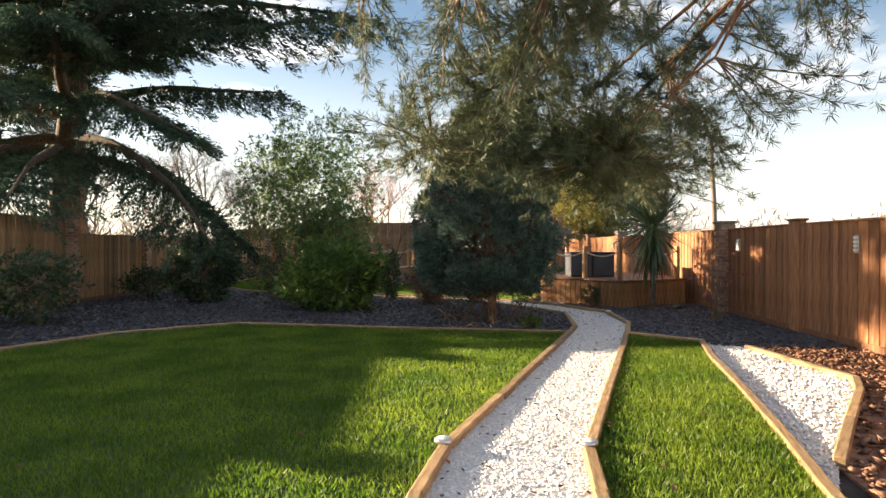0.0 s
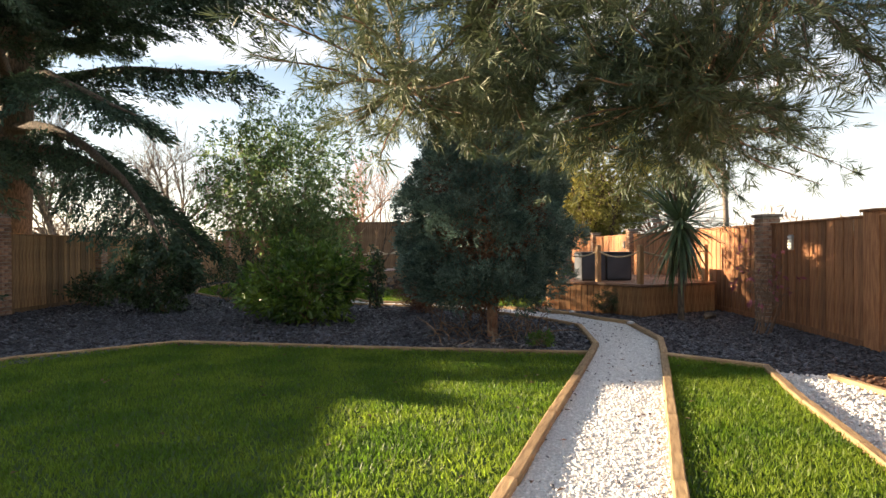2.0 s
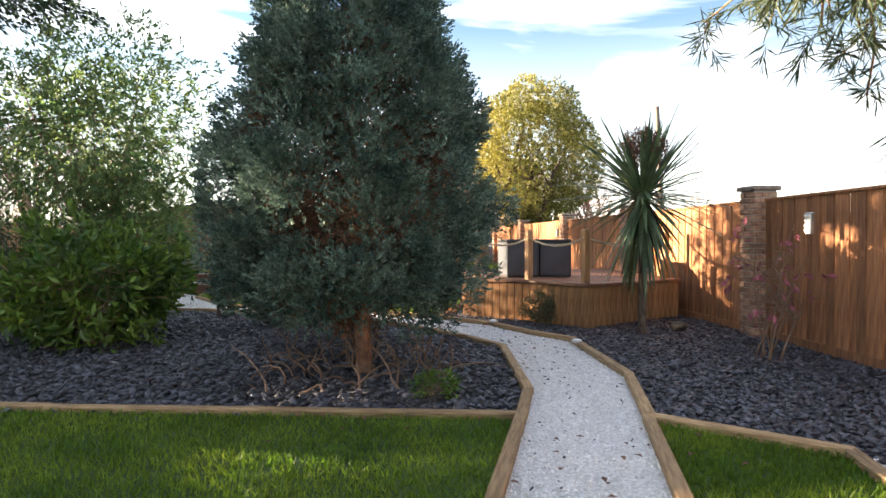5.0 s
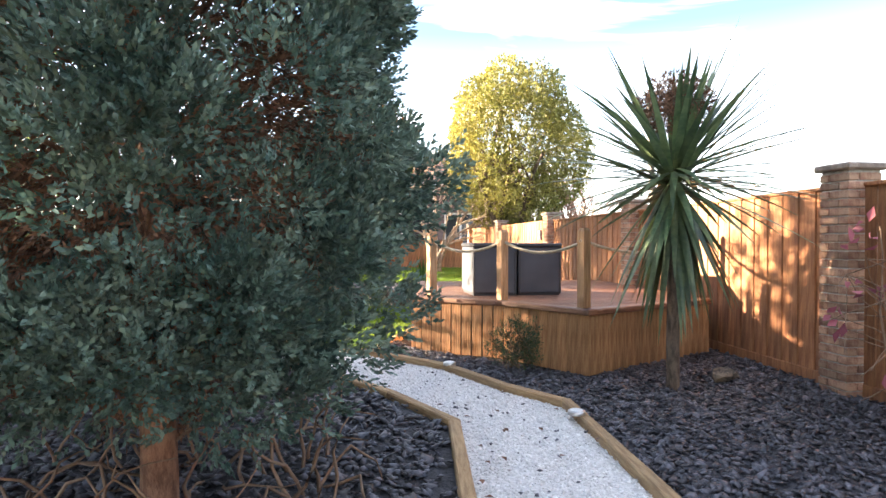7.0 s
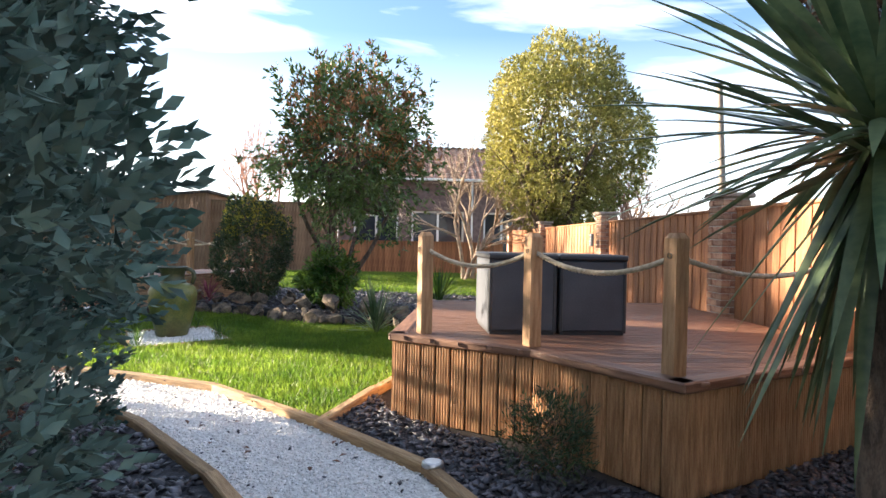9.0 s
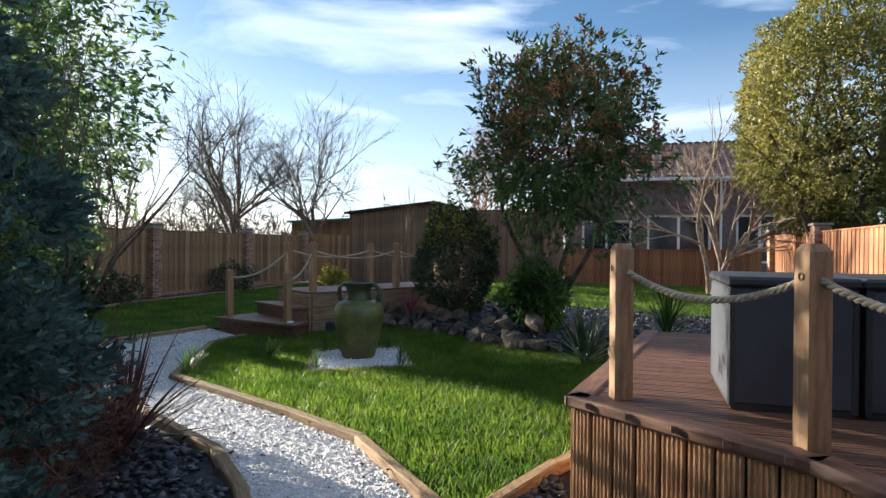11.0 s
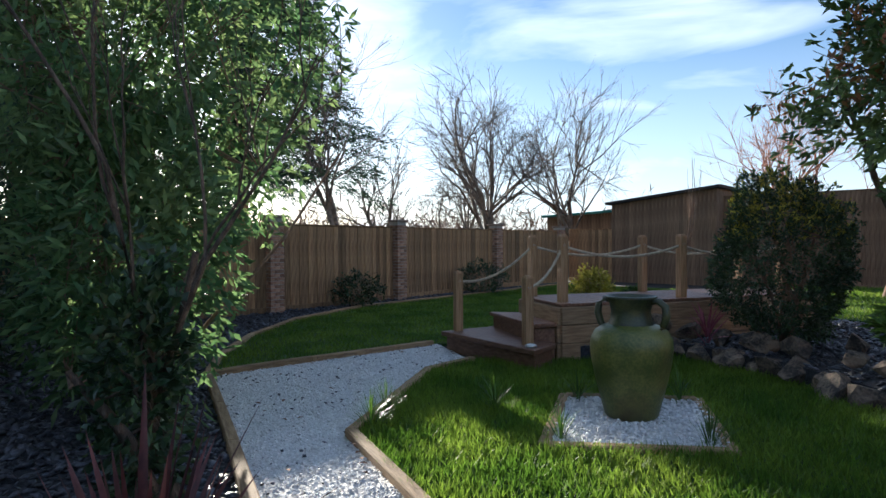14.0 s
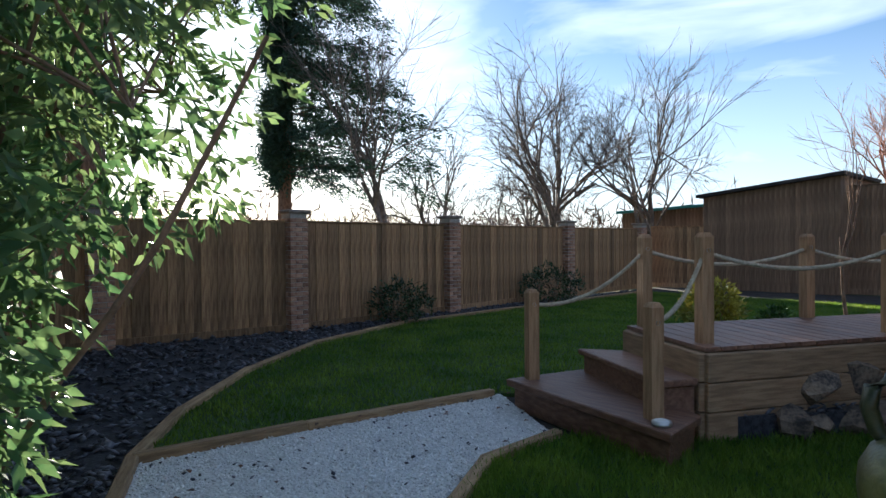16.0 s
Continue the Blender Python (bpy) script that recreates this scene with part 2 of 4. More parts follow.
def tube_data(V, F, pts, radii, n=6):
    """Adds a tapered tube of quads to the lists V and F."""
    base = len(V)
    pts = [Vector(p) for p in pts]
    for i, p in enumerate(pts):
        d = (pts[min(i + 1, len(pts) - 1)] - pts[max(i - 1, 0)]).normalized()
        a = d.cross(Vector((0, 0, 1)) if abs(d.z) < 0.9 else Vector((1, 0, 0))).normalized()
        b = d.cross(a)
        for k in range(n):
            w = 2 * math.pi * k / n
            V.append(p + (a * math.cos(w) + b * math.sin(w)) * radii[i])
    for i in range(len(pts) - 1):
        for k in range(n):
            F.append((base + i * n + k, base + i * n + (k + 1) % n, base + (i + 1) * n + (k + 1) % n, base + (i + 1) * n + k))


def tubes(name, runs, mat, parent=None, n=6, label=""):
    V, F = [], []
    for pts, radii in runs:
        tube_data(V, F, pts, radii, n)
    me = from_arrays(name, np.array([tuple(v) for v in V]), np.array(F), mat)
    me.polygons.foreach_set("use_smooth", [True] * len(me.polygons))
    ob = attach(new(name, me), parent)
    return tagged(ob, label) if label else ob


def unit(a):
    return a / np.maximum(np.linalg.norm(a, axis=1, keepdims=True), 1e-9)


def leaves(name, C, D, L, W, mat, parent=None, N=None, fold=0.25, label="", kind=""):
    """Diamond leaves folded along the middle: base C, way D, length L, width W."""
    rng = np.random.default_rng(len(C))
    n = len(C)
    D = unit(D)
    N = unit(rng.normal(size=(n, 3))) if N is None else N
    S = unit(np.cross(D, N))
    U = np.cross(S, D)
    L, W = np.broadcast_to(L, n)[:, None], np.broadcast_to(W, n)[:, None]
    mid = C + D * L * 0.5
    V = np.stack([C, mid + S * W / 2 + U * W * fold, C + D * L, mid - S * W / 2 + U * W * fold], 1).reshape(-1, 3)
    i = np.arange(n)[:, None] * 4
    F = np.concatenate([i + [0, 1, 2], i + [0, 2, 3]])
    ob = attach(new(name, from_arrays(name, V, F, mat)), parent)
    return tagged(ob, label, kind=kind)


def inside(poly, x, y):
    p = np.array(poly)
    hit = np.zeros(len(x), bool)
    for (x0, y0), (x1, y1) in zip(p, np.roll(p, -1, 0)):
        c = (y0 > y) != (y1 > y)
        hit ^= c & (x < (x1 - x0) * (y - y0) / (y1 - y0 + 1e-12) + x0)
    return hit


def scatter(poly, per_m2, rng):
    p = np.array(poly)
    lo, hi = p.min(0), p.max(0)
    n = int(per_m2 * np.prod(hi - lo))
    q = rng.uniform(lo, hi, (n, 2))
    return q[inside(poly, q[:, 0], q[:, 1])]


def turf_blades(name, poly, z, per_m2, height, mat, label, seed, hole=None):
    rng = np.random.default_rng(seed)
    q = scatter(poly, per_m2, rng)
    if hole:
        q = q[~inside(hole, q[:, 0], q[:, 1])]
    n = len(q)
    a, h = rng.uniform(0, 6.283, n), height * rng.uniform(0.5, 1.25, n)
    lean = rng.normal(0, 0.42, (n, 2)) * h[:, None]
    w = rng.uniform(0.004, 0.009, n) * (1 + 0.6 * (per_m2 < 1200))
    s = np.stack([np.cos(a) * w, np.sin(a) * w], 1)
    Z = np.full((n, 1), z)
    V = np.stack([np.hstack([q + s, Z]), np.hstack([q - s, Z]), np.hstack([q + lean, Z + h[:, None]])], 1).reshape(-1, 3)
    ob = new(name, from_arrays(name, V, np.arange(3 * n).reshape(-1, 3), mat))
    return tagged(ob, label, "grass", kind="stuff")


def chips(name, poly, z, per_m2, size, flat, mat, label, category, seed, mound=None):
    """Loose stones: each an uneven eight-faced lump."""
    rng = np.random.default_rng(seed)
    q = scatter(poly, per_m2, rng)
    n = len(q)
    s = size * rng.uniform(0.5, 1.3, (n, 1))
    o = np.array([(1, 0, 0), (0, 0.7, 0), (-1, 0, 0), (0, -0.7, 0), (0, 0, flat), (0, 0, -flat)])
    v = o[None] * (1 + rng.uniform(-0.35, 0.35, (n, 6, 1))) * s[:, None]
    a, t = rng.uniform(0, 6.283, n), rng.normal(0, 0.35, (n, 2))
    c, sn = np.cos(a)[:, None], np.sin(a)[:, None]
    x, y = v[..., 0] * c - v[..., 1] * sn, v[..., 0] * sn + v[..., 1] * c
    zz = v[..., 2] + x * t[:, :1] + y * t[:, 1:]
    base = z + s * flat * 0.6 + rng.uniform(0, size * 0.5, (n, 1))
    V = np.stack([q[:, :1] + x, q[:, 1:] + y, base + zz], -1).reshape(-1, 3)
    f = np.array([(0, 1, 4), (1, 2, 4), (2, 3, 4), (3, 0, 4), (1, 0, 5), (2, 1, 5), (3, 2, 5), (0, 3, 5)])
    F = (np.arange(n)[:, None, None] * 6 + f[None]).reshape(-1, 3)
    return tagged(new(name, from_arrays(name, V, F, mat)), label, category, kind="stuff")


def along(pts, step):
    """Points and ways at even steps along a line."""
    out = []
    for (x0, y0), (x1, y1) in zip(pts, pts[1:]):
        d = math.hypot(x1 - x0, y1 - y0)
        k = max(1, round(d / step))
        for i in range(k):
            f = (i + 0.5) / k
            out.append((x0 + (x1 - x0) * f, y0 + (y1 - y0) * f, math.degrees(math.atan2(y1 - y0, x1 - x0)), d / k))
    return out

# ---- the ground plan ----
PATH_W = [(-0.75, -1.5), (-0.16, 3.45), (0.02, 4.35), (2.08, 10.05), (2.33, 10.8), (2.6, 12.9), (2.2, 13.8), (1.6, 14.75), (0.82, 15.75), (0.2, 16.3), (-1.12, 16.95), (-3.2, 17.87), (-4.45, 18.4)]
PATH_E = [(0.3, -1.5), (0.9, 3.45), (1.02, 4.25), (3.0, 9.95), (3.43, 11.25), (3.57, 13.3), (3.2, 13.95), (2.84, 14.85), (2.1, 15.75), (1.03, 16.85), (0.24, 17.25), (-1.75, 18.12), (-2.83, 20.05), (-2.85, 20.85)]
LAWN_EDGE = [(-6.5, -2), (-6.4, 6.5), (-6.15, 8.5), (-5.4, 10.1), (-3.85, 11.35), (-1.45, 10.8), (2.05, 10.12)]
EAST_EDGE = [(3.02, 9.9), (3.85, 9.1), (3.36, 7.5), (3.05, 6.3), (2.6, 4.7), (2.2, 3.4), (1.5, 1.0), (0.9, -1.5)]
BED_EDGE = [(-4.45, 18.4), (-5.4, 19.05), (-6.6, 20.2), (-7.7, 21.7), (-8.5, 24.0), (-8.8, 33.0)]
GRAVEL = PATH_W + [(-4.3, 19.6), (-4.0, 21.5)] + PATH_E[::-1]
LAWN = LAWN_EDGE + PATH_W[:4][::-1]
LAWN_EAST = PATH_E[:4] + EAST_EDGE[1:]
LAWN_URN = PATH_E[8:] + [(-1.9, 21.6), (-1.2, 22.7), (0.2, 22.0), (1.25, 21.1), (2.4, 20.9), (3.1, 20.4), (2.8, 17.6), (2.45, 16.75)]
LAWN_UPPER = BED_EDGE + [(-2.5, 33), (-1.9, 24.5), (-3.2, 22.2), (-4.0, 21.5), (-4.3, 19.6)]
BED_WEST = LAWN_EDGE[::-1] + [(-9.5, -2), (-9.5, 33), (-8.8, 33)] + BED_EDGE[::-1][1:] + PATH_W[::-1][1:-3]
BED_EAST = [(3.02, 9.95), (3.85, 9.15), (4.1, 8.8), (6.0, 8.6), (6.35, 15.6), (4.2, 14.3), (2.65, 16.1), (2.45, 16.75), (2.1, 15.75)] + PATH_E[4:8][::-1]
BARK_BED = [(4.3, 8.7), (4.4, 6.5), (4.1, 6.0), (2.6, 4.0), (2.4, 3.0), (2.0, -1.5), (5.6, -1.5), (5.9, 8.6)]
GRAVEL_EAST = EAST_EDGE[1:6] + [(2.6, 4.0), (4.1, 6.0), (4.4, 6.5), (4.3, 8.7)]
ROCKERY = [(-1.9, 21.7), (-1.2, 22.7), (0.2, 22.1), (1.25, 21.2), (2.4, 21.0), (3.1, 20.4), (3.1, 19.1), (6.4, 19.1), (6.5, 24), (2.4, 25.5), (0.0, 26.2), (-2.0, 24.0)]
SQUARE = [(-0.56, 18.8), (0.45, 19.5), (-0.2, 20.7), (-1.15, 20.06)]
LAWN_FAR = [(-1.9, 27), (2.4, 25.5), (6.4, 24), (6.6, 34), (-2.5, 34)]

bm = bmesh.new()
bmesh.ops.create_grid(bm, x_segments=40, y_segments=40, size=900)
ground = tagged(part("ground", bm, M["far_ground"]), "flat grassy ground running to the horizon", "ground", kind="structure")
ground.location.z = -0.05
slab("garden_soil", [(-9.6, -3), (6.6, -3), (6.7, 36), (-9.6, 36)], -0.045, -0.004, M["soil"], "dark garden soil under the beds", "ground")
slab("lawn_main", LAWN, -0.003, 0.03, M["turf"], "mown green lawn beside the gravel path", "lawn")
slab("lawn_east", LAWN_EAST, -0.003, 0.03, M["turf"], "small strip of mown lawn beside the path", "lawn")
slab("lawn_urn", LAWN_URN, -0.003, 0.03, M["turf"], "sunlit green lawn round the tall urn", "lawn")
slab("lawn_upper", LAWN_UPPER, -0.003, 0.03, M["turf"], "shaded green lawn along the panelled fence", "lawn")
slab("lawn_far", LAWN_FAR, -0.003, 0.22, M["turf"], "raised far lawn in front of the house", "lawn")
slab("gravel_path", GRAVEL, -0.003, 0.025, M["gravel_bed"], "winding path of white gravel between timber edgings", "path")
slab("gravel_patch", GRAVEL_EAST, -0.003, 0.02, M["gravel_bed"], "patch of white gravel beside the small lawn", "gravel")
slab("slate_bed_west", BED_WEST, -0.003, 0.028, M["slate_bed"], "bed of dark slate chippings under the shrubs", "bed")
slab("slate_bed_east", BED_EAST, -0.003, 0.028, M["slate_bed"], "bed of dark slate chippings along the fence", "bed")
slab("bark_bed", BARK_BED, -0.003, 0.02, M["bark"], "bed of reddish bark and slate along the fence", "bed")
slab("rockery_bed", ROCKERY, -0.003, 0.20, M["slate_bed"], "raised rockery bed of dark slate", "bed")

turf_blades("grass", LAWN, 0.028, 2600, 0.048, M["grass"], "short green grass of the main lawn", 1)
turf_blades("grass", LAWN_EAST, 0.028, 3600, 0.05, M["grass"], "short green grass of the side strip", 2)
turf_blades("grass", LAWN_URN, 0.028, 3600, 0.075, M["grass"], "longer tufty grass round the urn", 3, SQUARE)
turf_blades("grass", LAWN_UPPER, 0.028, 1400, 0.05, M["grass"], "short shaded grass by the fence", 4)
turf_blades("grass", LAWN_FAR, 0.22, 500, 0.07, M["grass"], "short grass of the far lawn", 5)
chips("gravel", GRAVEL, 0.02, 2100, 0.0135, 0.5, M["gravel"], "white angular marble chippings of the path", "gravel", 6)
chips("gravel", GRAVEL_EAST, 0.016, 900, 0.022, 0.55, M["gravel"], "white chippings beside the small lawn", "gravel", 7)
NEAR_BED = [(-6, 8.5), (-4, 11.2), (-1.4, 10.7), (2.1, 10.1), (2.5, 13), (1, 15.5), (-1.1, 16.9), (-4.3, 18.3), (-6, 17)]
chips("slate_chippings", BED_WEST, 0.022, 125, 0.05, 0.28, M["slate"], "dark blue-grey slate chippings", "slate", 8)
chips("slate_chippings", NEAR_BED, 0.026, 320, 0.036, 0.28, M["slate"], "dark blue-grey slate chippings beside the path", "slate", 9)
chips("slate_chippings", BED_EAST, 0.022, 800, 0.036, 0.28, M["slate"], "dark blue-grey slate chippings by the deck", "slate", 10)
chips("bark_chippings", BARK_BED, 0.016, 260, 0.045, 0.25, M["bark"], "reddish bark chippings by the fence", "bark", 11)
chips("slate_chippings", ROCKERY, 0.19, 160, 0.05, 0.3, M["slate"], "dark slate pieces of the rockery", "slate", 12)

chips("slate_bits", GRAVEL, 0.035, 20, 0.017, 0.4, M["slate"], "dark bits of slate strewn on the gravel", "slate", 13)

# timber edgings, each length a sleeper of its own
KERB = {}


def edging(line, label, step=1.5, z=0.0):
    root = thing("timber_edging", label, "edging", kind="structure")
    for x, y, a, d in along(line, step):
        key = round(d, 1)
        if key not in KERB:
            KERB[key] = box_mesh("sleeper", (key + 0.02, 0.085, 0.085), M["kerb"], 0.01)
        piece("sleeper", KERB[key], root, pose(x, y, z - 0.004 + random.uniform(0, 0.012), random.uniform(-1, 1), 0, a + random.uniform(-0.6, 0.6)))


edging(PATH_W, "weathered timber edging along the gravel path")
edging(PATH_E, "weathered timber edging along the gravel path")
edging(LAWN_EDGE, "weathered timber edging between lawn and slate bed")
edging(EAST_EDGE[:7], "weathered timber edging between lawn and gravel patch")
edging([(2.6, 4.0), (4.1, 6.0), (4.4, 6.5), (4.3, 8.6)], "weathered timber edging between gravel and bark")
edging(BED_EDGE, "weathered timber edging between lawn and slate bed")
edging([(-4.45, 18.4), (-4.3, 19.6), (-4.0, 21.4)], "thin timber edging between gravel and lawn")
edging([(2.1, 15.75), (2.45, 16.75), (2.8, 17.6)], "timber edging between lawn and deck bed", 1.0)


# ---- fences and pillars ----
BRICK = box_mesh("brick", (0.215, 0.102, 0.065), M["brick"], 0.006)


def pillar(x, y, height, rz=0, lamp=False):
    root = thing("brick_pillar", "square brick fence pillar with a stone cap", "pillar", (x, y, 0), "fence pillars", rz=rz)
    part("core", box(bmesh.new(), -0.15, -0.15, 0, 0.15, 0.15, height), M["mortar"], root)
    rows = int((height - 0.02) / 0.075)
    for i in range(rows):
        for k in range(4):
            a = 90 * k
            u, v = (0.055, -0.11) if i % 2 else (-0.055, -0.11)
            m = pose(0, 0, 0, 0, 0, a) @ pose(u, v, 0.005 + i * 0.075 + random.uniform(-0.002, 0.002))
            piece("brick", BRICK, root, m)
    part("cap", box(bmesh.new(), -0.2, -0.2, height, 0.2, 0.2, height + 0.06, 0.015), M["cap"], root, "flat brown cap stone")


BOARD = {}


def fence_run(x0, y0, x1, y1, height, mat, label, base=0.02):
    root = thing("fence", label, "fence", (x0, y0, 0), "garden fence panels", rz=math.degrees(math.atan2(y1 - y0, x1 - x0)))
    d = math.hypot(x1 - x0, y1 - y0)
    k = int(d / 0.118)
    key = (mat, round(height, 2))
    if key not in BOARD:
        BOARD[key] = box_mesh("board", (0.125, 0.018, height - 0.12), M[mat], 0.004)
    for i in range(k):
        f = (i + 0.5) * d / k
        piece("board", BOARD[key], root, pose(f, 0.014 * (i % 2), base + 0.1 + random.uniform(-0.006, 0.006), random.uniform(-0.1, 0.1), 0, 0))
    part("gravel_board", box(bmesh.new(), 0, -0.02, base - 0.02, d, 0.03, base + 0.12, 0.006), M[mat], root)
    for z in (0.45, 1.0, height - 0.35):
        part("rail", box(bmesh.new(), 0, 0.035, base + z, d, 0.075, base + z + 0.075, 0.006), M[mat], root)
    part("capping", box(bmesh.new(), 0, -0.03, base + height - 0.035, d, 0.06, base + height, 0.006), M[mat], root)


def bulkhead(x, y, z, rz):
    root = thing("wall_lamp", "small steel garden wall lamp on the fence", "lamp", (x, y, z), "wall lamps", rz=rz)
    bm = box(bmesh.new(), -0.045, -0.05, -0.12, 0.045, 0, 0.12, 0.008)
    part("housing", bm, M["steel"], root)
    for k in range(4):
        part("slat", box(bmesh.new(), -0.04, -0.06, -0.09 + k * 0.055, 0.04, -0.048, -0.065 + k * 0.055), M["white"], root)


WEST = [(-9.5, y) for y in (-2.5, 3.5, 7.5, 11.5, 15.5, 19.4)] + [(-9.15, 22.2), (-9.35, 25.9), (-9.75, 30.5), (-9.9, 34.5)]
for (x0, y0), (x1, y1) in zip(WEST, WEST[1:]):
    fence_run(x0, y0 + 0.17, x1, y1 - 0.17, {3.5: 1.88, 7.5: 2.02, 11.5: 2.2}.get(y0, 1.82), "fence_grey", "upright-boarded timber fence panel between brick pillars")
for x, y in WEST:
    pillar(x, y, {7.5: 2.05, 11.5: 2.2, 15.5: 2.2}.get(y, 1.95))
EAST = [(5.55, -2.5), (5.62, 3.5), (5.75, 7.0), (5.95, 10.3), (6.2, 13.4), (6.4, 17.9), (6.55, 22.4), (6.7, 27.8), (6.8, 33.0)]
for i, ((x0, y0), (x1, y1)) in enumerate(zip(EAST, EAST[1:])):
    fence_run(x1, y1 - 0.17, x0, y0 + 0.17, 1.84, "fence", "warm orange-brown boarded fence panel, knotty")
for x, y in EAST[:3] + EAST[4:]:
    pillar(x, y, 1.97)
fence_post = thing("fence_post", "square timber fence post with a flat cap", "post", (EAST[3][0] + 0.04, EAST[3][1], 0), rz=-3)
part("shaft", box(bmesh.new(), -0.06, -0.17, 0, 0.06, 0.17, 1.9, 0.008), M["fence"], fence_post)
part("cap", box(bmesh.new(), -0.09, -0.2, 1.9, 0.09, 0.2, 1.94, 0.008), M["fence"], fence_post)
for x, y in ((5.8, 11.9), (5.6, 8.2), (6.3, 22.4)):
    bulkhead(x, y, 1.5, -88)
fence_run(-6.4, 36.2, 0.2, 36.6, 2.9, "shed", "tall dark boarded fence at the far end")
fence_run(-9.9, 35.2, -8.4, 35.6, 1.9, "fence_grey", "upright-boarded timber fence panel at the far end")
fence_run(0.3, 36.6, 6.9, 35.5, 1.4, "fence", "low boarded fence before the house")


# ---- the deck with its boxes ----
DECK = [(2.62, 16.12), (3.6, 15.42), (4.2, 14.42), (6.1, 15.35), (6.25, 19.0), (3.05, 19.0)]
DECK_Z = 0.67
deck = thing("timber_deck", "raised brown timber deck with rope-railed edge", "deck")
slab_bm = bmesh.new()
vs = [slab_bm.verts.new((x, y, z)) for z in (0.0, DECK_Z - 0.045) for x, y in [(3.35 + (x - 3.35) * 0.97 + 0.03, 16.5 + (y - 16.5) * 0.97) for x, y in DECK]]
k = len(DECK)
slab_bm.faces.new(vs[k:])
for i in range(k):
    slab_bm.faces.new((vs[i], vs[(i + 1) % k], vs[k + (i + 1) % k], vs[k + i]))
part("frame", slab_bm, M["soil"], deck)


def row_span(poly, y):
    xs = []
    for (x0, y0), (x1, y1) in zip(poly, poly[1:] + poly[:1]):
        if (y0 > y) != (y1 > y):
            xs.append(x0 + (x1 - x0) * (y - y0) / (y1 - y0))
    return (min(xs), max(xs)) if len(xs) > 1 else None


def prism(bm, pairs):
    """One closed bar between two like outlines."""
    a = [bm.verts.new(p) for p, _ in pairs]
    b = [bm.verts.new(q) for _, q in pairs]
    bm.faces.new(a)
    bm.faces.new(b[::-1])
    for i in range(len(a)):
        j = (i + 1) % len(a)
        bm.faces.new((a[j], a[i], b[i], b[j]))
    bmesh.ops.recalc_face_normals(bm, faces=bm.faces)


y = 14.5
while y < 19.0:
    span = row_span(DECK, y)
    if span and span[1] - span[0] > 0.2:
        bm = bmesh.new()
        outline = [(y - 0.066, DECK_Z - 0.032)]
        for g in range(4):
            a, b = y - 0.066 + g * 0.0335, y - 0.066 + g * 0.0335 + 0.029
            outline += [(a, DECK_Z - 0.009), (a + 0.003, DECK_Z - 0.002), (b - 0.003, DECK_Z - 0.002), (b, DECK_Z - 0.009)]
        outline += [(y + 0.066, DECK_Z - 0.032)]
        prism(bm, [((span[0], u, w), (span[1], u, w)) for u, w in outline])
        part("plank", bm, M["deck"], deck)
    y += 0.142


def ribbed(w, h):
    bm = bmesh.new()
    outline = [(w / 2, 0.014), (-w / 2, 0.014), (-w / 2, 0)]
    for g in range(5):
        x = -w / 2 + (g + 0.2) * w / 5
        outline += [(x, 0), (x + 0.003, -0.007), (x + w / 5 * 0.6 - 0.003, -0.007), (x + w / 5 * 0.6, 0)]
    outline += [(w / 2, 0)]
    prism(bm, [((u, v, 0), (u, v, h)) for u, v in outline])
    me = bpy.data.meshes.new("fascia_board")
    bm.to_mesh(me)
    bm.free()
    me.materials.append(M["fascia"])
    return me


RIB = ribbed(0.118, DECK_Z - 0.06)
for (x0, y0), (x1, y1) in zip([DECK[-1]] + DECK[:3], DECK[:4]):
    a = math.atan2(y1 - y0, x1 - x0)
    d = math.hypot(x1 - x0, y1 - y0)
    n = max(1, int(d / 0.122))
    for i in range(n):
        f = (i + 0.5) / n
        piece("fascia_board", RIB, deck, pose(x0 + (x1 - x0) * f, y0 + (y1 - y0) * f, 0.01, 0, 0, math.degrees(a)))
    bm = box(bmesh.new(), -0.03, -0.035, DECK_Z - 0.055, d + 0.03, 0.1, DECK_Z + 0.006, 0.01)
    rim = part("rim_board", bm, M["deck"], deck)
    rim.matrix_basis = pose(x0, y0, 0, 0, 0, math.degrees(a))


def rail_post(x, y, z, h, rz=0):
    root = thing("rail_post", "square timber rope-rail post with chamfered top", "post", (x, y, z), "rope rail posts", rz=rz)
    bm = box(bmesh.new(), -0.048, -0.048, 0, 0.048, 0.048, h - 0.03)
    bm2 = bmesh.ops.create_cone(bm, segments=4, radius1=0.0679, radius2=0.042, depth=0.032, cap_ends=True, matrix=Matrix.Translation((0, 0, h - 0.014)) @ Matrix.Rotation(radians(45), 4, "Z"))
    part("shaft", bm, M["post"], root)
    V, F = [], []
    tube_data(V, F, [(-0.055, 0, h - 0.13), (0.055, 0, h - 0.13)], [0.016, 0.016], 8)
    attach(new("eyelet", from_arrays("eyelet", np.array([tuple(v) for v in V]), np.array(F), M["steel"])), root)
    return root


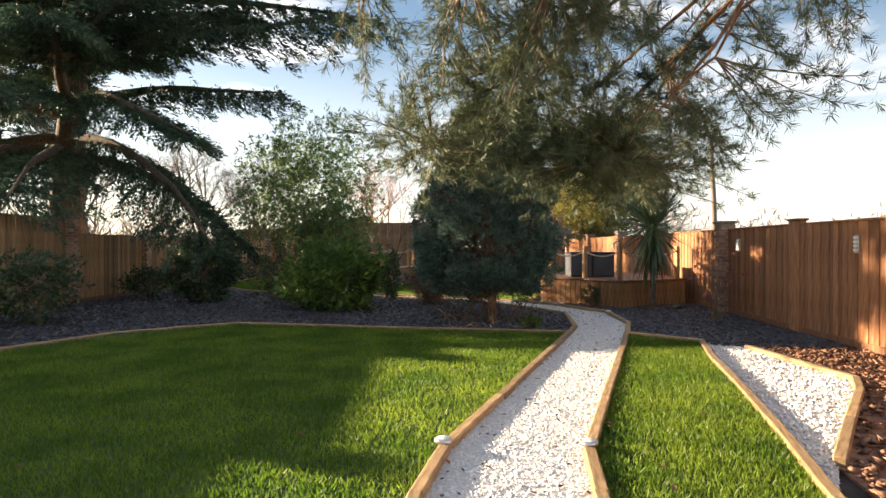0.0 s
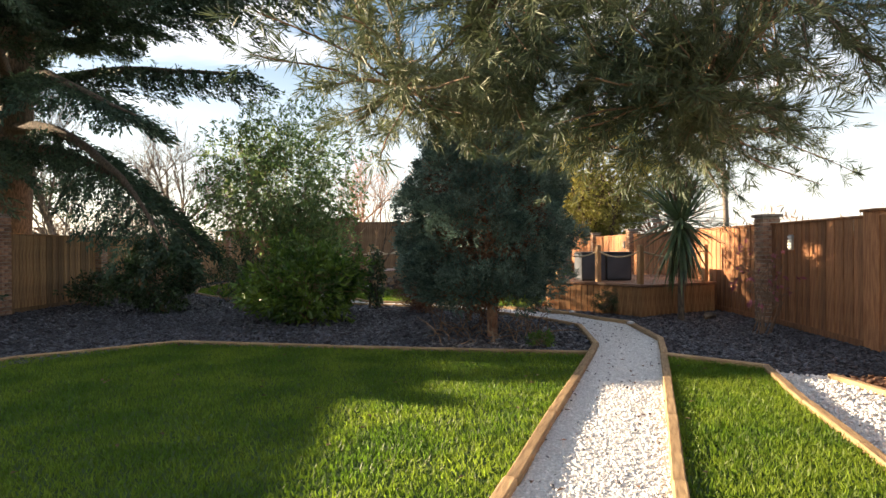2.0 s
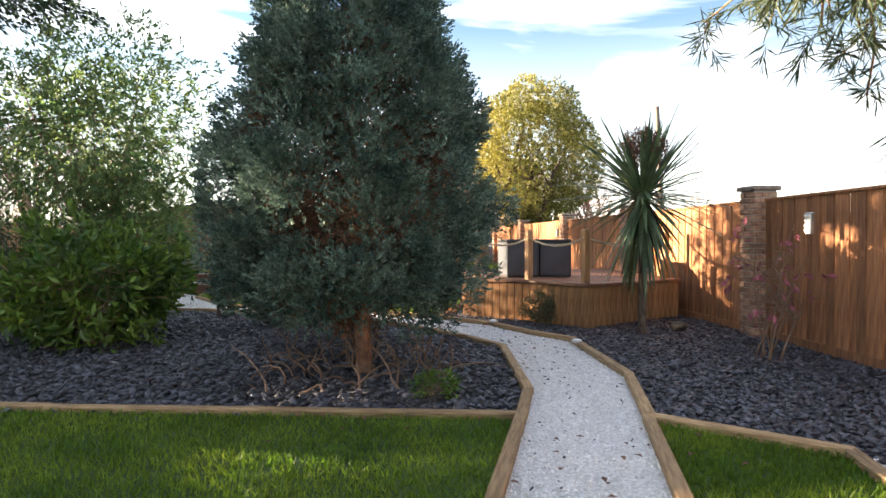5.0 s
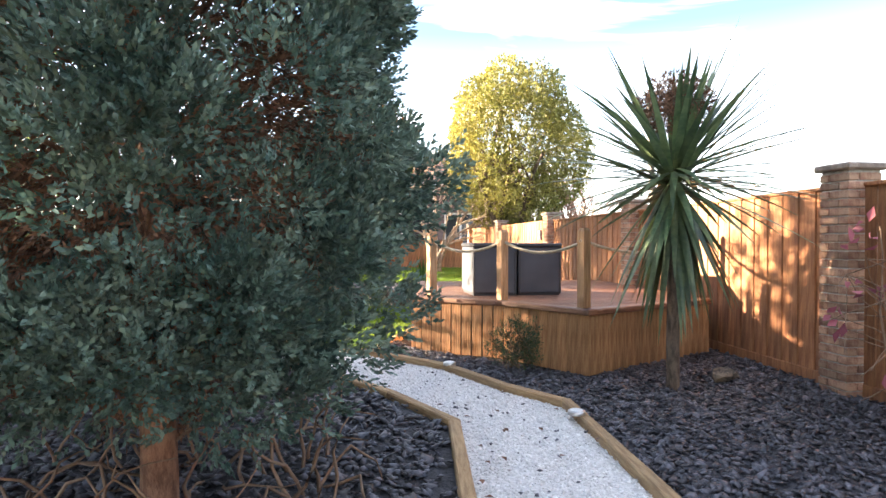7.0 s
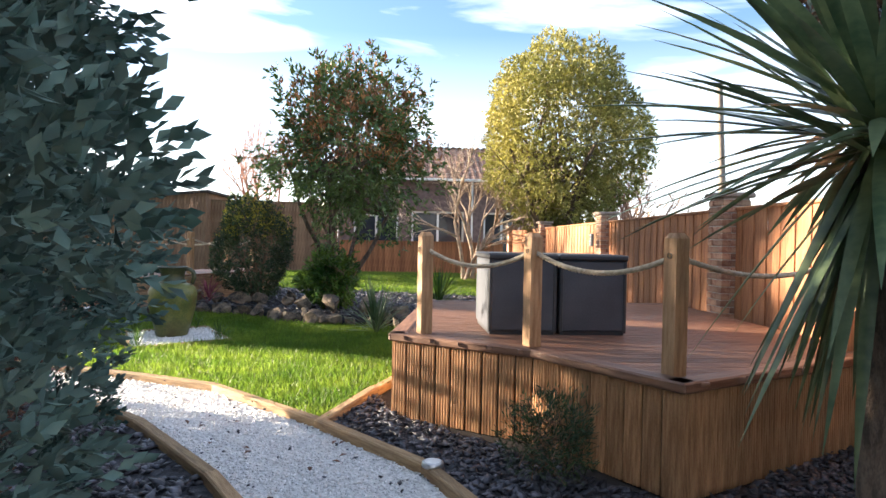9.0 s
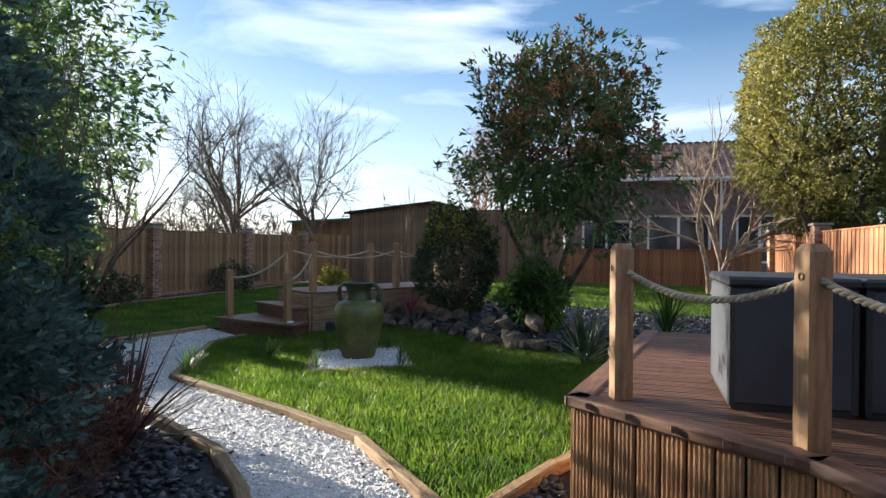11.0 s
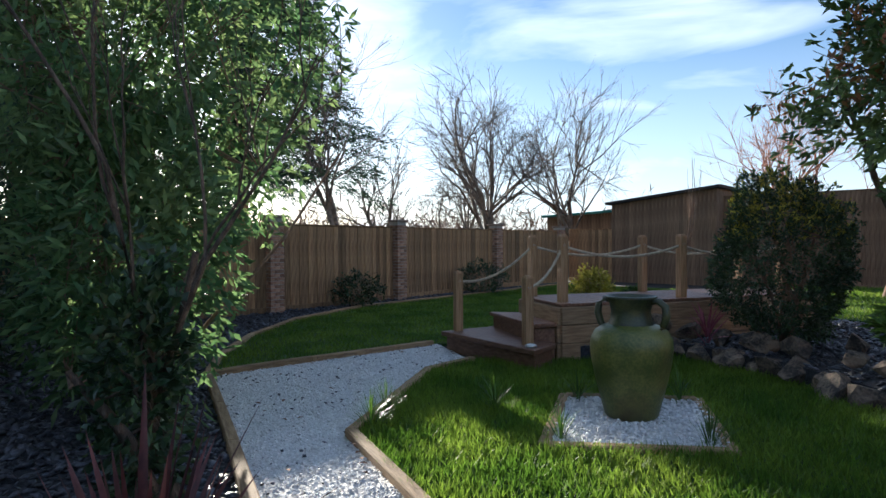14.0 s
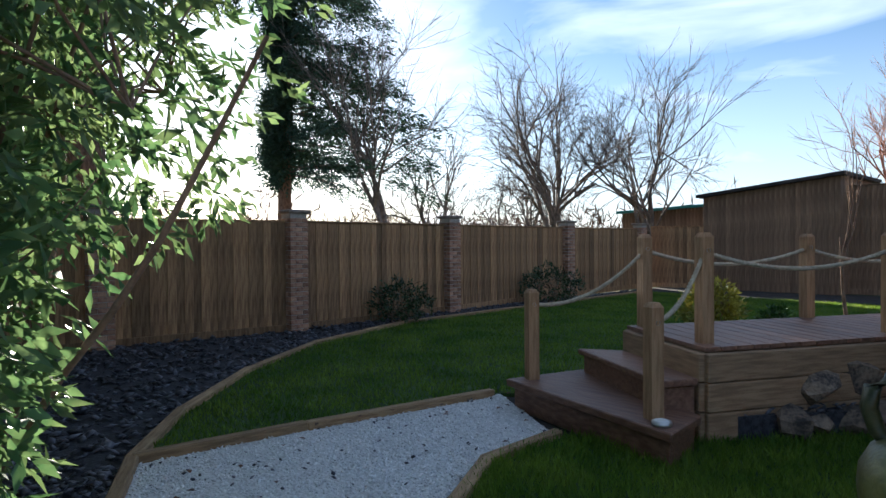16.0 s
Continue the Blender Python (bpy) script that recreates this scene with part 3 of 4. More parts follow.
def rope(a, b, sag, label="twisted natural rope hung between rail posts"):
    a, b = Vector(a), Vector(b)
    pts = [a.lerp(b, i / 24) - Vector((0, 0, sag * 4 * (i / 24) * (1 - i / 24))) for i in range(25)]
    runs = []
    d = (b - a).normalized()
    s = d.cross(Vector((0, 0, 1))).normalized()
    fine = 120
    for k in range(3):
        run = []
        for i in range(fine + 1):
            f = i / fine
            c = a.lerp(b, f) - Vector((0, 0, sag * 4 * f * (1 - f)))
            w = f * 2 * math.pi * (b - a).length / 0.09 + k * 2.094
            run.append(c + (s * math.cos(w) + Vector((0, 0, 1)) * math.sin(w)) * 0.009)
        runs.append((run, [0.0105] * (fine + 1)))
    ob = tubes("rope", runs, M["rope"], None, 5)
    tagged(ob, label, "rope", "ropes")


DP = [(2.87, 16.17), (3.62, 15.57), (4.24, 14.62), (5.95, 15.5)]
for x, y in DP:
    rail_post(x, y, DECK_Z - 0.002, 0.82, 20)
for (x0, y0), (x1, y1) in zip(DP, DP[1:]):
    rope((x0, y0, DECK_Z + 0.69), (x1, y1, DECK_Z + 0.69), 0.13)


def storage_box(x, y, w, d, h):
    root = thing("storage_box", "dark grey plastic garden storage box on the deck", "storage box", (x, y, DECK_Z), "storage boxes")
    bm = box(bmesh.new(), 0, 0, 0.03, w, d, h - 0.05, 0.012)
    part("body", bm, M["box"], root)
    for s in (0.0, w - 0.03):
        part("corner_strip", box(bmesh.new(), s, -0.008, 0.02, s + 0.03, 0.03, h - 0.05, 0.006), M["box_edge"], root)
    part("plinth", box(bmesh.new(), 0.015, 0.015, 0.0, w - 0.015, d - 0.015, 0.03), M["box_edge"], root)
    part("lid", box(bmesh.new(), -0.012, -0.018, h - 0.05, w + 0.012, d + 0.01, h, 0.014), M["box_edge"], root, "dark overlapping lid")


storage_box(3.38, 16.1, 0.56, 0.75, 0.66)
storage_box(3.965, 16.1, 0.56, 0.75, 0.66)


# ---- boardwalk with steps ----
WALK_Z = 0.70
walkway = thing("boardwalk", "raised timber boardwalk over the rockery with sleeper sides", "boardwalk")
A, B, C2, D2 = Vector((-3.05, 22.15)), Vector((-2.05, 21.5)), Vector((-0.1, 25.3)), Vector((-1.1, 25.9))
n = 30
for i in range(n):
    p, q = A.lerp(D2, (i + 0.04) / n), B.lerp(C2, (i + 0.04) / n)
    r, s = B.lerp(C2, (i + 0.96) / n), A.lerp(D2, (i + 0.96) / n)
    bm = bmesh.new()
    t = [bm.verts.new((v.x, v.y, z)) for z in (WALK_Z - 0.03, WALK_Z) for v in (p, q, r, s)]
    for f in ((4, 5, 6, 7), (0, 1, 5, 4), (1, 2, 6, 5), (2, 3, 7, 6), (3, 0, 4, 7), (3, 2, 1, 0)):
        bm.faces.new([t[j] for j in f])
    part("plank", bm, M["deck"], walkway)


def beam(p, q, z0, z1, thick, mat, parent, name="side_sleeper"):
    p, q = Vector(p), Vector(q)
    d = (q - p).length
    ob = part(name, box(bmesh.new(), 0, -thick / 2, z0, d, thick / 2, z1, 0.008), M[mat], parent)
    ob.matrix_basis = pose(p.x, p.y, 0, 0, 0, math.degrees(math.atan2(q.y - p.y, q.x - p.x)))
    return ob


for i in range(3):
    z = 0.03 + i * 0.212
    beam(A, B, z, z + 0.205, 0.08, "sleeper", walkway)
    beam(B, C2, z, z + 0.205, 0.08, "sleeper", walkway)
    beam(D2, A, z, z + 0.205, 0.08, "sleeper", walkway)
steps = thing("timber_steps", "two broad timber steps up to the boardwalk", "steps")


def tread(poly, z, h):
    bm = bmesh.new()
    lo = [bm.verts.new((x, y, z - h)) for x, y in poly]
    hi = [bm.verts.new((x, y, z)) for x, y in poly]
    bm.faces.new(hi)
    bm.faces.new(lo[::-1])
    for i in range(len(poly)):
        j = (i + 1) % len(poly)
        bm.faces.new((lo[i], lo[j], hi[j], hi[i]))
    bmesh.ops.bevel(bm, geom=list(bm.edges), offset=0.008, segments=1, affect="EDGES")
    part("tread", bm, M["deck"], steps)


tread([(-3.66, 21.2), (-1.93, 20.77), (-1.98, 21.3), (-3.4, 22.1)], 0.27, 0.06)
tread([(-3.61, 21.25), (-1.97, 20.83), (-2.02, 21.28), (-3.4, 22.0)], 0.205, 0.2)
tread([(-3.4, 21.9), (-2.22, 21.2), (-2.08, 21.47), (-3.05, 22.12)], 0.48, 0.05)
tread([(-3.35, 21.92), (-2.25, 21.25), (-2.1, 21.46), (-3.05, 22.1)], 0.425, 0.4)
for x, y, z, h in ((-3.5, 21.36, 0.27, 0.78), (-2.17, 21.0, 0.27, 0.78)):
    rail_post(x, y, z, h, -25)
BW = [(-2.15, 21.72), (-1.31, 23.28), (-0.5, 24.85)]
BV = [(-2.9, 22.2), (-2.11, 23.9), (-1.25, 25.5)]
for x, y in BW + BV:
    rail_post(x, y, WALK_Z, 0.82, -28)
for line in (BW, BV):
    for (x0, y0), (x1, y1) in zip(line, line[1:]):
        rope((x0, y0, WALK_Z + 0.68), (x1, y1, WALK_Z + 0.68), 0.14)
rope((-3.5, 21.36, 0.92), (BV[0][0], BV[0][1], WALK_Z + 0.68), 0.15)
rope((-2.17, 21.0, 0.92), (BW[0][0], BW[0][1], WALK_Z + 0.68), 0.12)


# ---- the urn on its gravel square ----
slab("gravel_square", SQUARE, 0.0, 0.045, M["gravel_bed"], "square of white gravel under the urn", "gravel")
chips("gravel", SQUARE, 0.04, 1500, 0.02, 0.55, M["gravel"], "white chippings round the urn", "gravel", 21)
edging(SQUARE + SQUARE[:1], "thin timber edging round the gravel square", 1.3, -0.02)


def lathe(name, profile, mat, parent, label="", n=40):
    V, F = [], []
    for r, z in profile:
        for k in range(n):
            w = 2 * math.pi * k / n
            V.append((r * math.cos(w), r * math.sin(w), z))
    for i in range(len(profile) - 1):
        for k in range(n):
            F.append((i * n + k, i * n + (k + 1) % n, (i + 1) * n + (k + 1) % n, (i + 1) * n + k))
    me = from_arrays(name, np.array(V), np.array(F), mat)
    me.polygons.foreach_set("use_smooth", [True] * len(F))
    ob = attach(new(name, me), parent)
    return tagged(ob, label) if label else ob


URN = Matrix.Diagonal((1, 1, 0.9, 1))
urn = thing("urn", "tall mossy green glazed pottery urn with handles", "urn", (-0.42, 19.85, 0.05))
lathe("body", [(0.0, 0.0), (0.19, 0.0), (0.205, 0.02), (0.235, 0.15), (0.275, 0.32), (0.305, 0.48), (0.318, 0.6), (0.312, 0.68), (0.28, 0.75), (0.225, 0.79), (0.17, 0.81)], M["urn"], urn)
lathe("neck", [(0.18, 0.8), (0.16, 0.85), (0.15, 0.92), (0.165, 0.99), (0.195, 1.03), (0.2, 1.05), (0.185, 1.055), (0.15, 1.0), (0.13, 0.86)], M["urn_neck"], urn, "dark mossy neck with flared rim")
for s in (-1, 1):
    tubes("handle", [([(s * 0.16, 0, 1.01), (s * 0.225, 0, 1.015), (s * 0.275, 0, 0.97), (s * 0.285, 0, 0.89), (s * 0.26, 0, 0.8), (s * 0.235, 0, 0.765)], [0.026, 0.029, 0.03, 0.03, 0.029, 0.026])], M["urn_neck"], urn, 10, "dark looped handle")


for child in urn.children:
    child.matrix_basis = URN


# ---- path lights ----
def path_light(x, y, z=0.085):
    root = thing("path_light", "round white solar path light on the timber edging", "light", (x, y, z), "path lights")
    lathe("rim", [(0.0, 0.0), (0.062, 0.0), (0.066, 0.01), (0.064, 0.028), (0.05, 0.034)], M["steel"], root, n=24)
    lathe("lens", [(0.05, 0.033), (0.03, 0.04), (0.0, 0.042)], M["white"], root, n=24)


for x, y in ((0.0, 4.33), (1.02, 4.27), (3.5, 12.9), (2.87, 14.8)):
    path_light(x, y)
path_light(-2.06, 20.9, 0.27)


# ---- rocks ----
def rock(x, y, z, s, seed):
    bm = bmesh.new()
    bmesh.ops.create_icosphere(bm, subdivisions=2, radius=1)
    cuts = [(Vector((random.gauss(0, 1), random.gauss(0, 1), random.gauss(0, 1))).normalized(), random.uniform(0.42, 0.72)) for _ in range(13)]
    for v in bm.verts:
        d = v.co.copy()
        k = 1 + 0.35 * noise.noise(d * 1.2 + Vector((seed * 3.1, 0, 0))) + 0.18 * noise.noise(d * 3 + Vector((0, seed * 2.3, 0)))
        for c, o in cuts:
            if d.dot(c) * k > o:
                d -= c * (d.dot(c) - o / k)
        v.co = Vector((d.x * s * k, d.y * s * 0.75 * k, d.z * s * 0.7 * k))
    ob = part("rock", bm, M["rock"])
    ob.matrix_basis = pose(x, y, z, random.uniform(-25, 25), random.uniform(-25, 25), random.uniform(0, 360))
    tagged(ob, "rough brown-grey rockery stone", "rock", "rockery stones")


EDGE = [(-1.75, 21.9), (-1.2, 22.75), (0.2, 22.1), (1.25, 21.15), (2.4, 20.95), (3.1, 20.4)]
seed = 0
for x, y, a, d in along(EDGE, 0.26):
    seed += 1
    rock(x + random.uniform(-0.06, 0.06), y + random.uniform(-0.05, 0.08), random.uniform(0.08, 0.14), random.uniform(0.18, 0.33), seed)
    if seed % 2:
        rock(x + random.uniform(-0.1, 0.1), y + 0.3, random.uniform(0.26, 0.38), random.uniform(0.18, 0.30), seed + 50)
for x, y, s in ((3.6, 19.6, 0.3), (3.4, 20.1, 0.2), (3.9, 20.2, 0.25), (5.3, 13.9, 0.16), (0.6, 23.2, 0.22), (1.2, 23.3, 0.3)):
    rock(x, y, s * 0.5 + (0.18 if y > 19 else 0), s, x + y)

# ---- plants ----
def limb(p, d, length, r0, r1, rng, bend=0.15, n=6, sag=0.0):
    """A wandering tapered run of points from p along d."""
    p, d = np.array(p, float), np.array(d, float) / np.linalg.norm(d)
    pts, radii = [p.copy()], [r0]
    for i in range(n):
        d = d + rng.normal(0, bend, 3) + np.array((0, 0, -sag))
        d /= np.linalg.norm(d)
        p = p + d * length / n
        pts.append(p.copy())
        radii.append(r0 + (r1 - r0) * (i + 1) / n)
    return pts, radii, d


def sprays(C, D, rng, count, length, leaf, width, spread=0.9):
    """Fans of leaflets: from each place C along D, leaflets left and right of a stem."""
    n = len(C)
    D = unit(D)
    S = unit(np.cross(D, unit(rng.normal(size=(n, 3)))))
    cs, ds = [], []
    for i in range(count):
        f = (i + 0.5) / count
        side = 1 if i % 2 else -1
        cs.append(C + D * length * f + rng.normal(0, 0.006, (n, 3)))
        ds.append(D * (0.75 + 0.4 * f) + S * side * spread * (1 - 0.7 * f) + rng.normal(0, 0.15, (n, 3)))
    return np.concatenate(cs), np.concatenate(ds)


def lumpy_shell(centre, radii, n, rng, lumps=0.22, depth=0.35, freq=1.6):
    """Places in the outer part of an uneven ellipsoid, with their outward ways."""
    d = unit(rng.normal(size=(n, 3)))
    k = np.array([1 + lumps * noise.noise(Vector(v) * freq + Vector(centre)) + lumps * 0.6 * noise.noise(Vector(v) * freq * 3 + Vector(centre)) for v in d])
    f = 1 - depth * rng.random(n) ** 1.6
    return np.array(centre) + d * np.array(radii) * (k * f)[:, None], d


def plant(name, label, category, place, group=""):
    return thing(name, label, category, place, group)


def stems(base, tops, r0, r1, mat, parent, rng, bend=0.08):
    for t in tops:
        b = np.array(base) + np.append(rng.normal(0, 0.08, 2), 0)
        v = np.array(t) - b
        pts, radii, _ = limb(b, v, np.linalg.norm(v), r0, r1, rng, bend, 8)
        tubes("stem", [(pts, radii)], M[mat], parent, 6)


# the big blue-green cypress beside the path
rng = np.random.default_rng(31)
tree = plant("cypress_tree", "dense blue-green cypress with brown inner twigs by the path", "tree", (0.85, 11.95, 0))
pts, radii, _ = limb((0.1, -0.2, 0), (0, 0, 1), 3.6, 0.09, 0.025, rng, 0.03, 10)
tubes("trunk", [(pts, radii)], M["redbark"], tree, 10)
runs = []
for i in range(34):
    h = rng.uniform(0.35, 3.4)
    a = rng.uniform(0, 6.283)
    r = 1.25 * max(0.2, min(1, (4.2 - h) / 2.2)) * min(1, 0.55 + h * 0.5)
    p, rr, _ = limb((0, 0, h * 0.85), (math.cos(a), math.sin(a), 0.7), r * 0.8, 0.022, 0.005, rng, 0.1, 5)
    runs.append((p, rr))
tagged(tubes("branches", runs, M["redbark"], tree, 5), kind="stuff")
def cypress_radius(h):
    return np.interp(h, [0.5, 0.9, 1.65, 2.5, 3.2, 3.8, 4.2], [0.6, 1.22, 1.42, 1.28, 0.92, 0.56, 0.2])




def conifer_heads(n, heights, profile, rng, k=62, sizes=(0.15, 0.31)):
    """Domed clumps of scale-leaf sprays set round a profile: their middles, and the places and ways of the leaflets."""
    h = heights[0] + rng.random(n) ** 1.05 * (heights[1] - heights[0])
    a = rng.uniform(0, 6.283, n)
    r = profile(h) * rng.uniform(0.6, 0.93, n)
    heads = np.stack([np.cos(a) * r, np.sin(a) * r, h], 1)
    size = rng.uniform(*sizes, n)
    way = unit(np.stack([np.cos(a), np.sin(a), np.full(n, 0.45)], 1))
    off = unit(rng.normal(size=(n * k, 3)) + 1.0 * np.repeat(way, k, 0))
    lump = 1 + 0.28 * np.sin(off[:, :1] * 9 + np.repeat(a, k)[:, None] * 5) * np.sin(off[:, 2:] * 8 + off[:, 1:2] * 7)
    C = np.repeat(heads, k, 0) + off * lump * np.repeat(size, k)[:, None] * rng.uniform(0.82, 1.0, (n * k, 1)) * np.array((1, 1, 0.75))
    D = off * 0.9 + 0.4 * np.repeat(way, k, 0) + np.array((0, 0, 0.2))
    return (heads, *sprays(C, D, rng, 9, 0.09, 0.04, 0.016))


heads, cs, ds = conifer_heads(400, (0.62, 4.1), cypress_radius, rng, 72)
leaves("foliage", cs, ds, 0.036, 0.019, M["cypress"], tree)
runs = [limb((0, 0, max(0.2, q[2] - 0.35)), q - np.array((0, 0, max(0.2, q[2] - 0.35))), np.linalg.norm(q[:2]), 0.014, 0.005, rng, 0.05, 4)[:2] for q in heads[:90]]
tagged(tubes("branchlets", runs, M["redbark"], tree, 4), kind="stuff")
C, D = lumpy_shell((0, 0, 2.0), (0.95, 0.95, 1.6), 7500, rng, depth=0.5)
cs, ds = sprays(C, D, rng, 6, 0.1, 0.04, 0.014)
leaves("dead_twigs", cs, ds, 0.05, 0.014, M["dead"], tree, label="brown dry inner sprays")
C = np.stack([rng.uniform(-0.9, 0.9, 70), rng.uniform(-0.9, 0.9, 70), np.full(70, 0.02)], 1)
runs = [limb(c, (rng.normal() * 0.5, rng.normal() * 0.5, 1), 0.7, 0.012, 0.003, rng, 0.35, 6, 0.12)[:2] for c in C]
tagged(tubes("dry_twigs", runs, M["twig"], tree, 4), kind="stuff")

# the lower conifer behind it
rng = np.random.default_rng(131)
tree = plant("conifer_bush", "blue-green bushy conifer beside the path, behind the cypress", "tree", (0.68, 13.8, 0))
tubes("trunk", [limb((0, 0, 0), (0, 0, 1), 2.0, 0.05, 0.015, rng, 0.03, 8)[:2]], M["redbark"], tree, 8)
heads, cs, ds = conifer_heads(80, (0.3, 2.35), lambda h: np.interp(h, [0.3, 0.8, 1.5, 2.4], [0.5, 0.68, 0.66, 0.2]), rng, 60, (0.15, 0.26))
leaves("foliage", cs, ds, 0.036, 0.019, M["cypress"], tree)
runs = [limb((0, 0, q[2] * 0.6), q - np.array((0, 0, q[2] * 0.6)), np.linalg.norm(q - np.array((0, 0, q[2] * 0.6))), 0.014, 0.004, rng, 0.05, 4)[:2] for q in heads]
tagged(tubes("branchlets", runs, M["redbark"], tree, 4), kind="stuff")

# the great cedar behind the west fence
rng = np.random.default_rng(32)
tree = plant("cedar_tree", "huge dark cedar with layered drooping branches behind the fence", "tree", (-12.2, 19.6, 0))
pts, radii, _ = limb((0, 0, 0), (0, 0, 1), 13, 0.62, 0.12, rng, 0.02, 12)
tubes("trunk", [(pts, radii)], M["trunk"], tree, 14)
C, D = [], []
BOUGHS = [(z, a) for z in (4.6, 5.9, 7.3, 8.7, 10.1, 11.5, 12.6) for a in (0.2, 1.3, 2.4, 3.5, 4.3, 4.9, 5.3, 5.65, 6.0) if a > 3 or z > 7]
for z, a in BOUGHS:
    z, a = z + rng.uniform(-0.35, 0.35), a + rng.uniform(-0.25, 0.25)
    ln = rng.uniform(4.6, 6.2) + ((5.4 if z > 7 else 2.6) if a > 5.5 else 3.0 if a > 5.1 else 1.6 if a > 4.6 else 0)
    ln *= 1.0 if z < 10 else 0.8
    rise = 0.35 if a < 3 else 0.10 if z < 5.2 else 0.26
    p, rr, _ = limb((0, 0, z), (math.cos(a), math.sin(a), rise), ln, 0.19, 0.02, rng, 0.05, 10, 0.03 if a < 3 else 0.062 if z < 7 else 0.048)
    tubes("limb", [(p, rr)], M["trunk"], tree, 6)
    p = np.array(p)
    for j in range(3, 11):
        way = p[j] - p[j - 1]
        out = np.array((-way[1], way[0], 0)) / (np.linalg.norm(way[:2]) + 1e-9)
        reach = 0.35 + 1.15 * math.sin(math.pi * j / 12)
        for side in (-1, 1):
            for f in (0.25, 0.75):
                base = p[j - 1] + way * f
                arm = reach * rng.uniform(0.5, 1.15)
                k = int(15 + 17 * arm)
                u = rng.random((k, 1))
                q = base + (out * side * 0.9 + way / np.linalg.norm(way) * 0.55) * u * arm + np.array((0, 0, -0.42)) * u ** 1.6 * arm + rng.normal(0, 0.05, (k, 3)) - np.array((0, 0, 0.08)) * rng.random((k, 1))
                C.append(q)
                D.append(out * side * 0.8 + way + rng.normal(0, 0.28, (k, 3)) + np.array((0, 0, -0.45)))
C, D = np.concatenate(C), np.concatenate(D)
cs, ds = sprays(C, D, rng, 5, 0.32, 0.12, 0.05, 0.8)
leaves("foliage", cs, ds, 0.16, 0.045, M["cedar"], tree)

# the pine whose boughs hang over the path
rng = np.random.default_rng(33)
tree = plant("pine_tree", "old pine with long needles and boughs hanging over the path", "tree", (5.0, 4.1, 0))
pts, radii, _ = limb((0, 0, 0), (0, 0.02, 1), 8, 0.24, 0.1, rng, 0.02, 10)
tubes("trunk", [(pts, radii)], M["redbark"], tree, 12)
def pine_floor(x, y):
    return 2.08 + 0.22 * (x - 1.1) ** 2 * (0.35 if x > 1.1 else 0.6) + 0.12 * math.sin(3 * x + y)


origin = np.array((5.0, 4.1, 0))
nodes, tips, runs = [], [], []
for i in range(26):
    x, y = rng.uniform(-0.8, 2.6), rng.uniform(4.8, 6.7)
    t = np.array((x, y, pine_floor(x, y) + rng.uniform(0.25, 2.6))) - origin
    s = np.array((0, 0, rng.uniform(4.2, 6.8)))
    p = []
    for j in range(11):
        f = j / 10
        p.append(s + (t - s) * f + np.array((0, 0, 0.7 * math.sin(math.pi * f) * f)) + rng.normal(0, 0.05, 3) * (0 < j < 10))
    tubes("bough", [(p, list(np.linspace(0.045, 0.009, 11)))], M["redbark"], tree, 6)
    nodes += p[4:]
nodes = np.array(nodes)
for i in range(540):
    x, y = rng.normal(0.9, 0.78), rng.uniform(4.7, 6.6)
    z = pine_floor(x, y) + rng.random() ** 1.4 * 2.6
    if i % 16 == 0:
        x, y = rng.uniform(2.6, 4.2), rng.uniform(5.0, 6.4)
        z = pine_floor(x, y) + rng.random() ** 1.4 * 2.6
    elif i % 8 == 1:
        x, y = rng.uniform(2.4, 3.6), rng.uniform(7.3, 8.3)
        z = 2.15 + 0.12 * math.sin(5 * x) + rng.random() ** 1.3 * 1.3
    e = np.array((x, y, z)) - origin
    b = nodes[np.argmin(((nodes - e) ** 2).sum(1))]
    v = e - b
    q, qr, _ = limb(b, v, np.linalg.norm(v), 0.010, 0.004, rng, 0.1, 6)
    if min(p[2] for p in q) < 1.88:
        continue
    runs.append((q, qr))
    for m in range(3, 7):
        tips.append((q[m], q[m] - q[m - 1]))
        for _ in range(2):
            d = q[m] - q[m - 1]
            d = d / (np.linalg.norm(d) + 1e-9) + rng.normal(0, 0.8, 3)
            tips.append((q[m] + d * 0.12, d))
tagged(tubes("twigs", runs, M["twig"], tree, 4), kind="stuff")
C, D = np.array([c for c, _ in tips]), unit(np.array([d for _, d in tips]))
k = 22
cs = np.repeat(C, k, 0) - np.repeat(D, k, 0) * rng.uniform(0, 0.1, (len(C) * k, 1))
ds = np.repeat(D, k, 0) * 0.8 + rng.normal(0, 0.5, (len(C) * k, 3))
leaves("needles", cs, ds, rng.uniform(0.07, 0.13, len(cs)), 0.0068, M["pine"], tree)


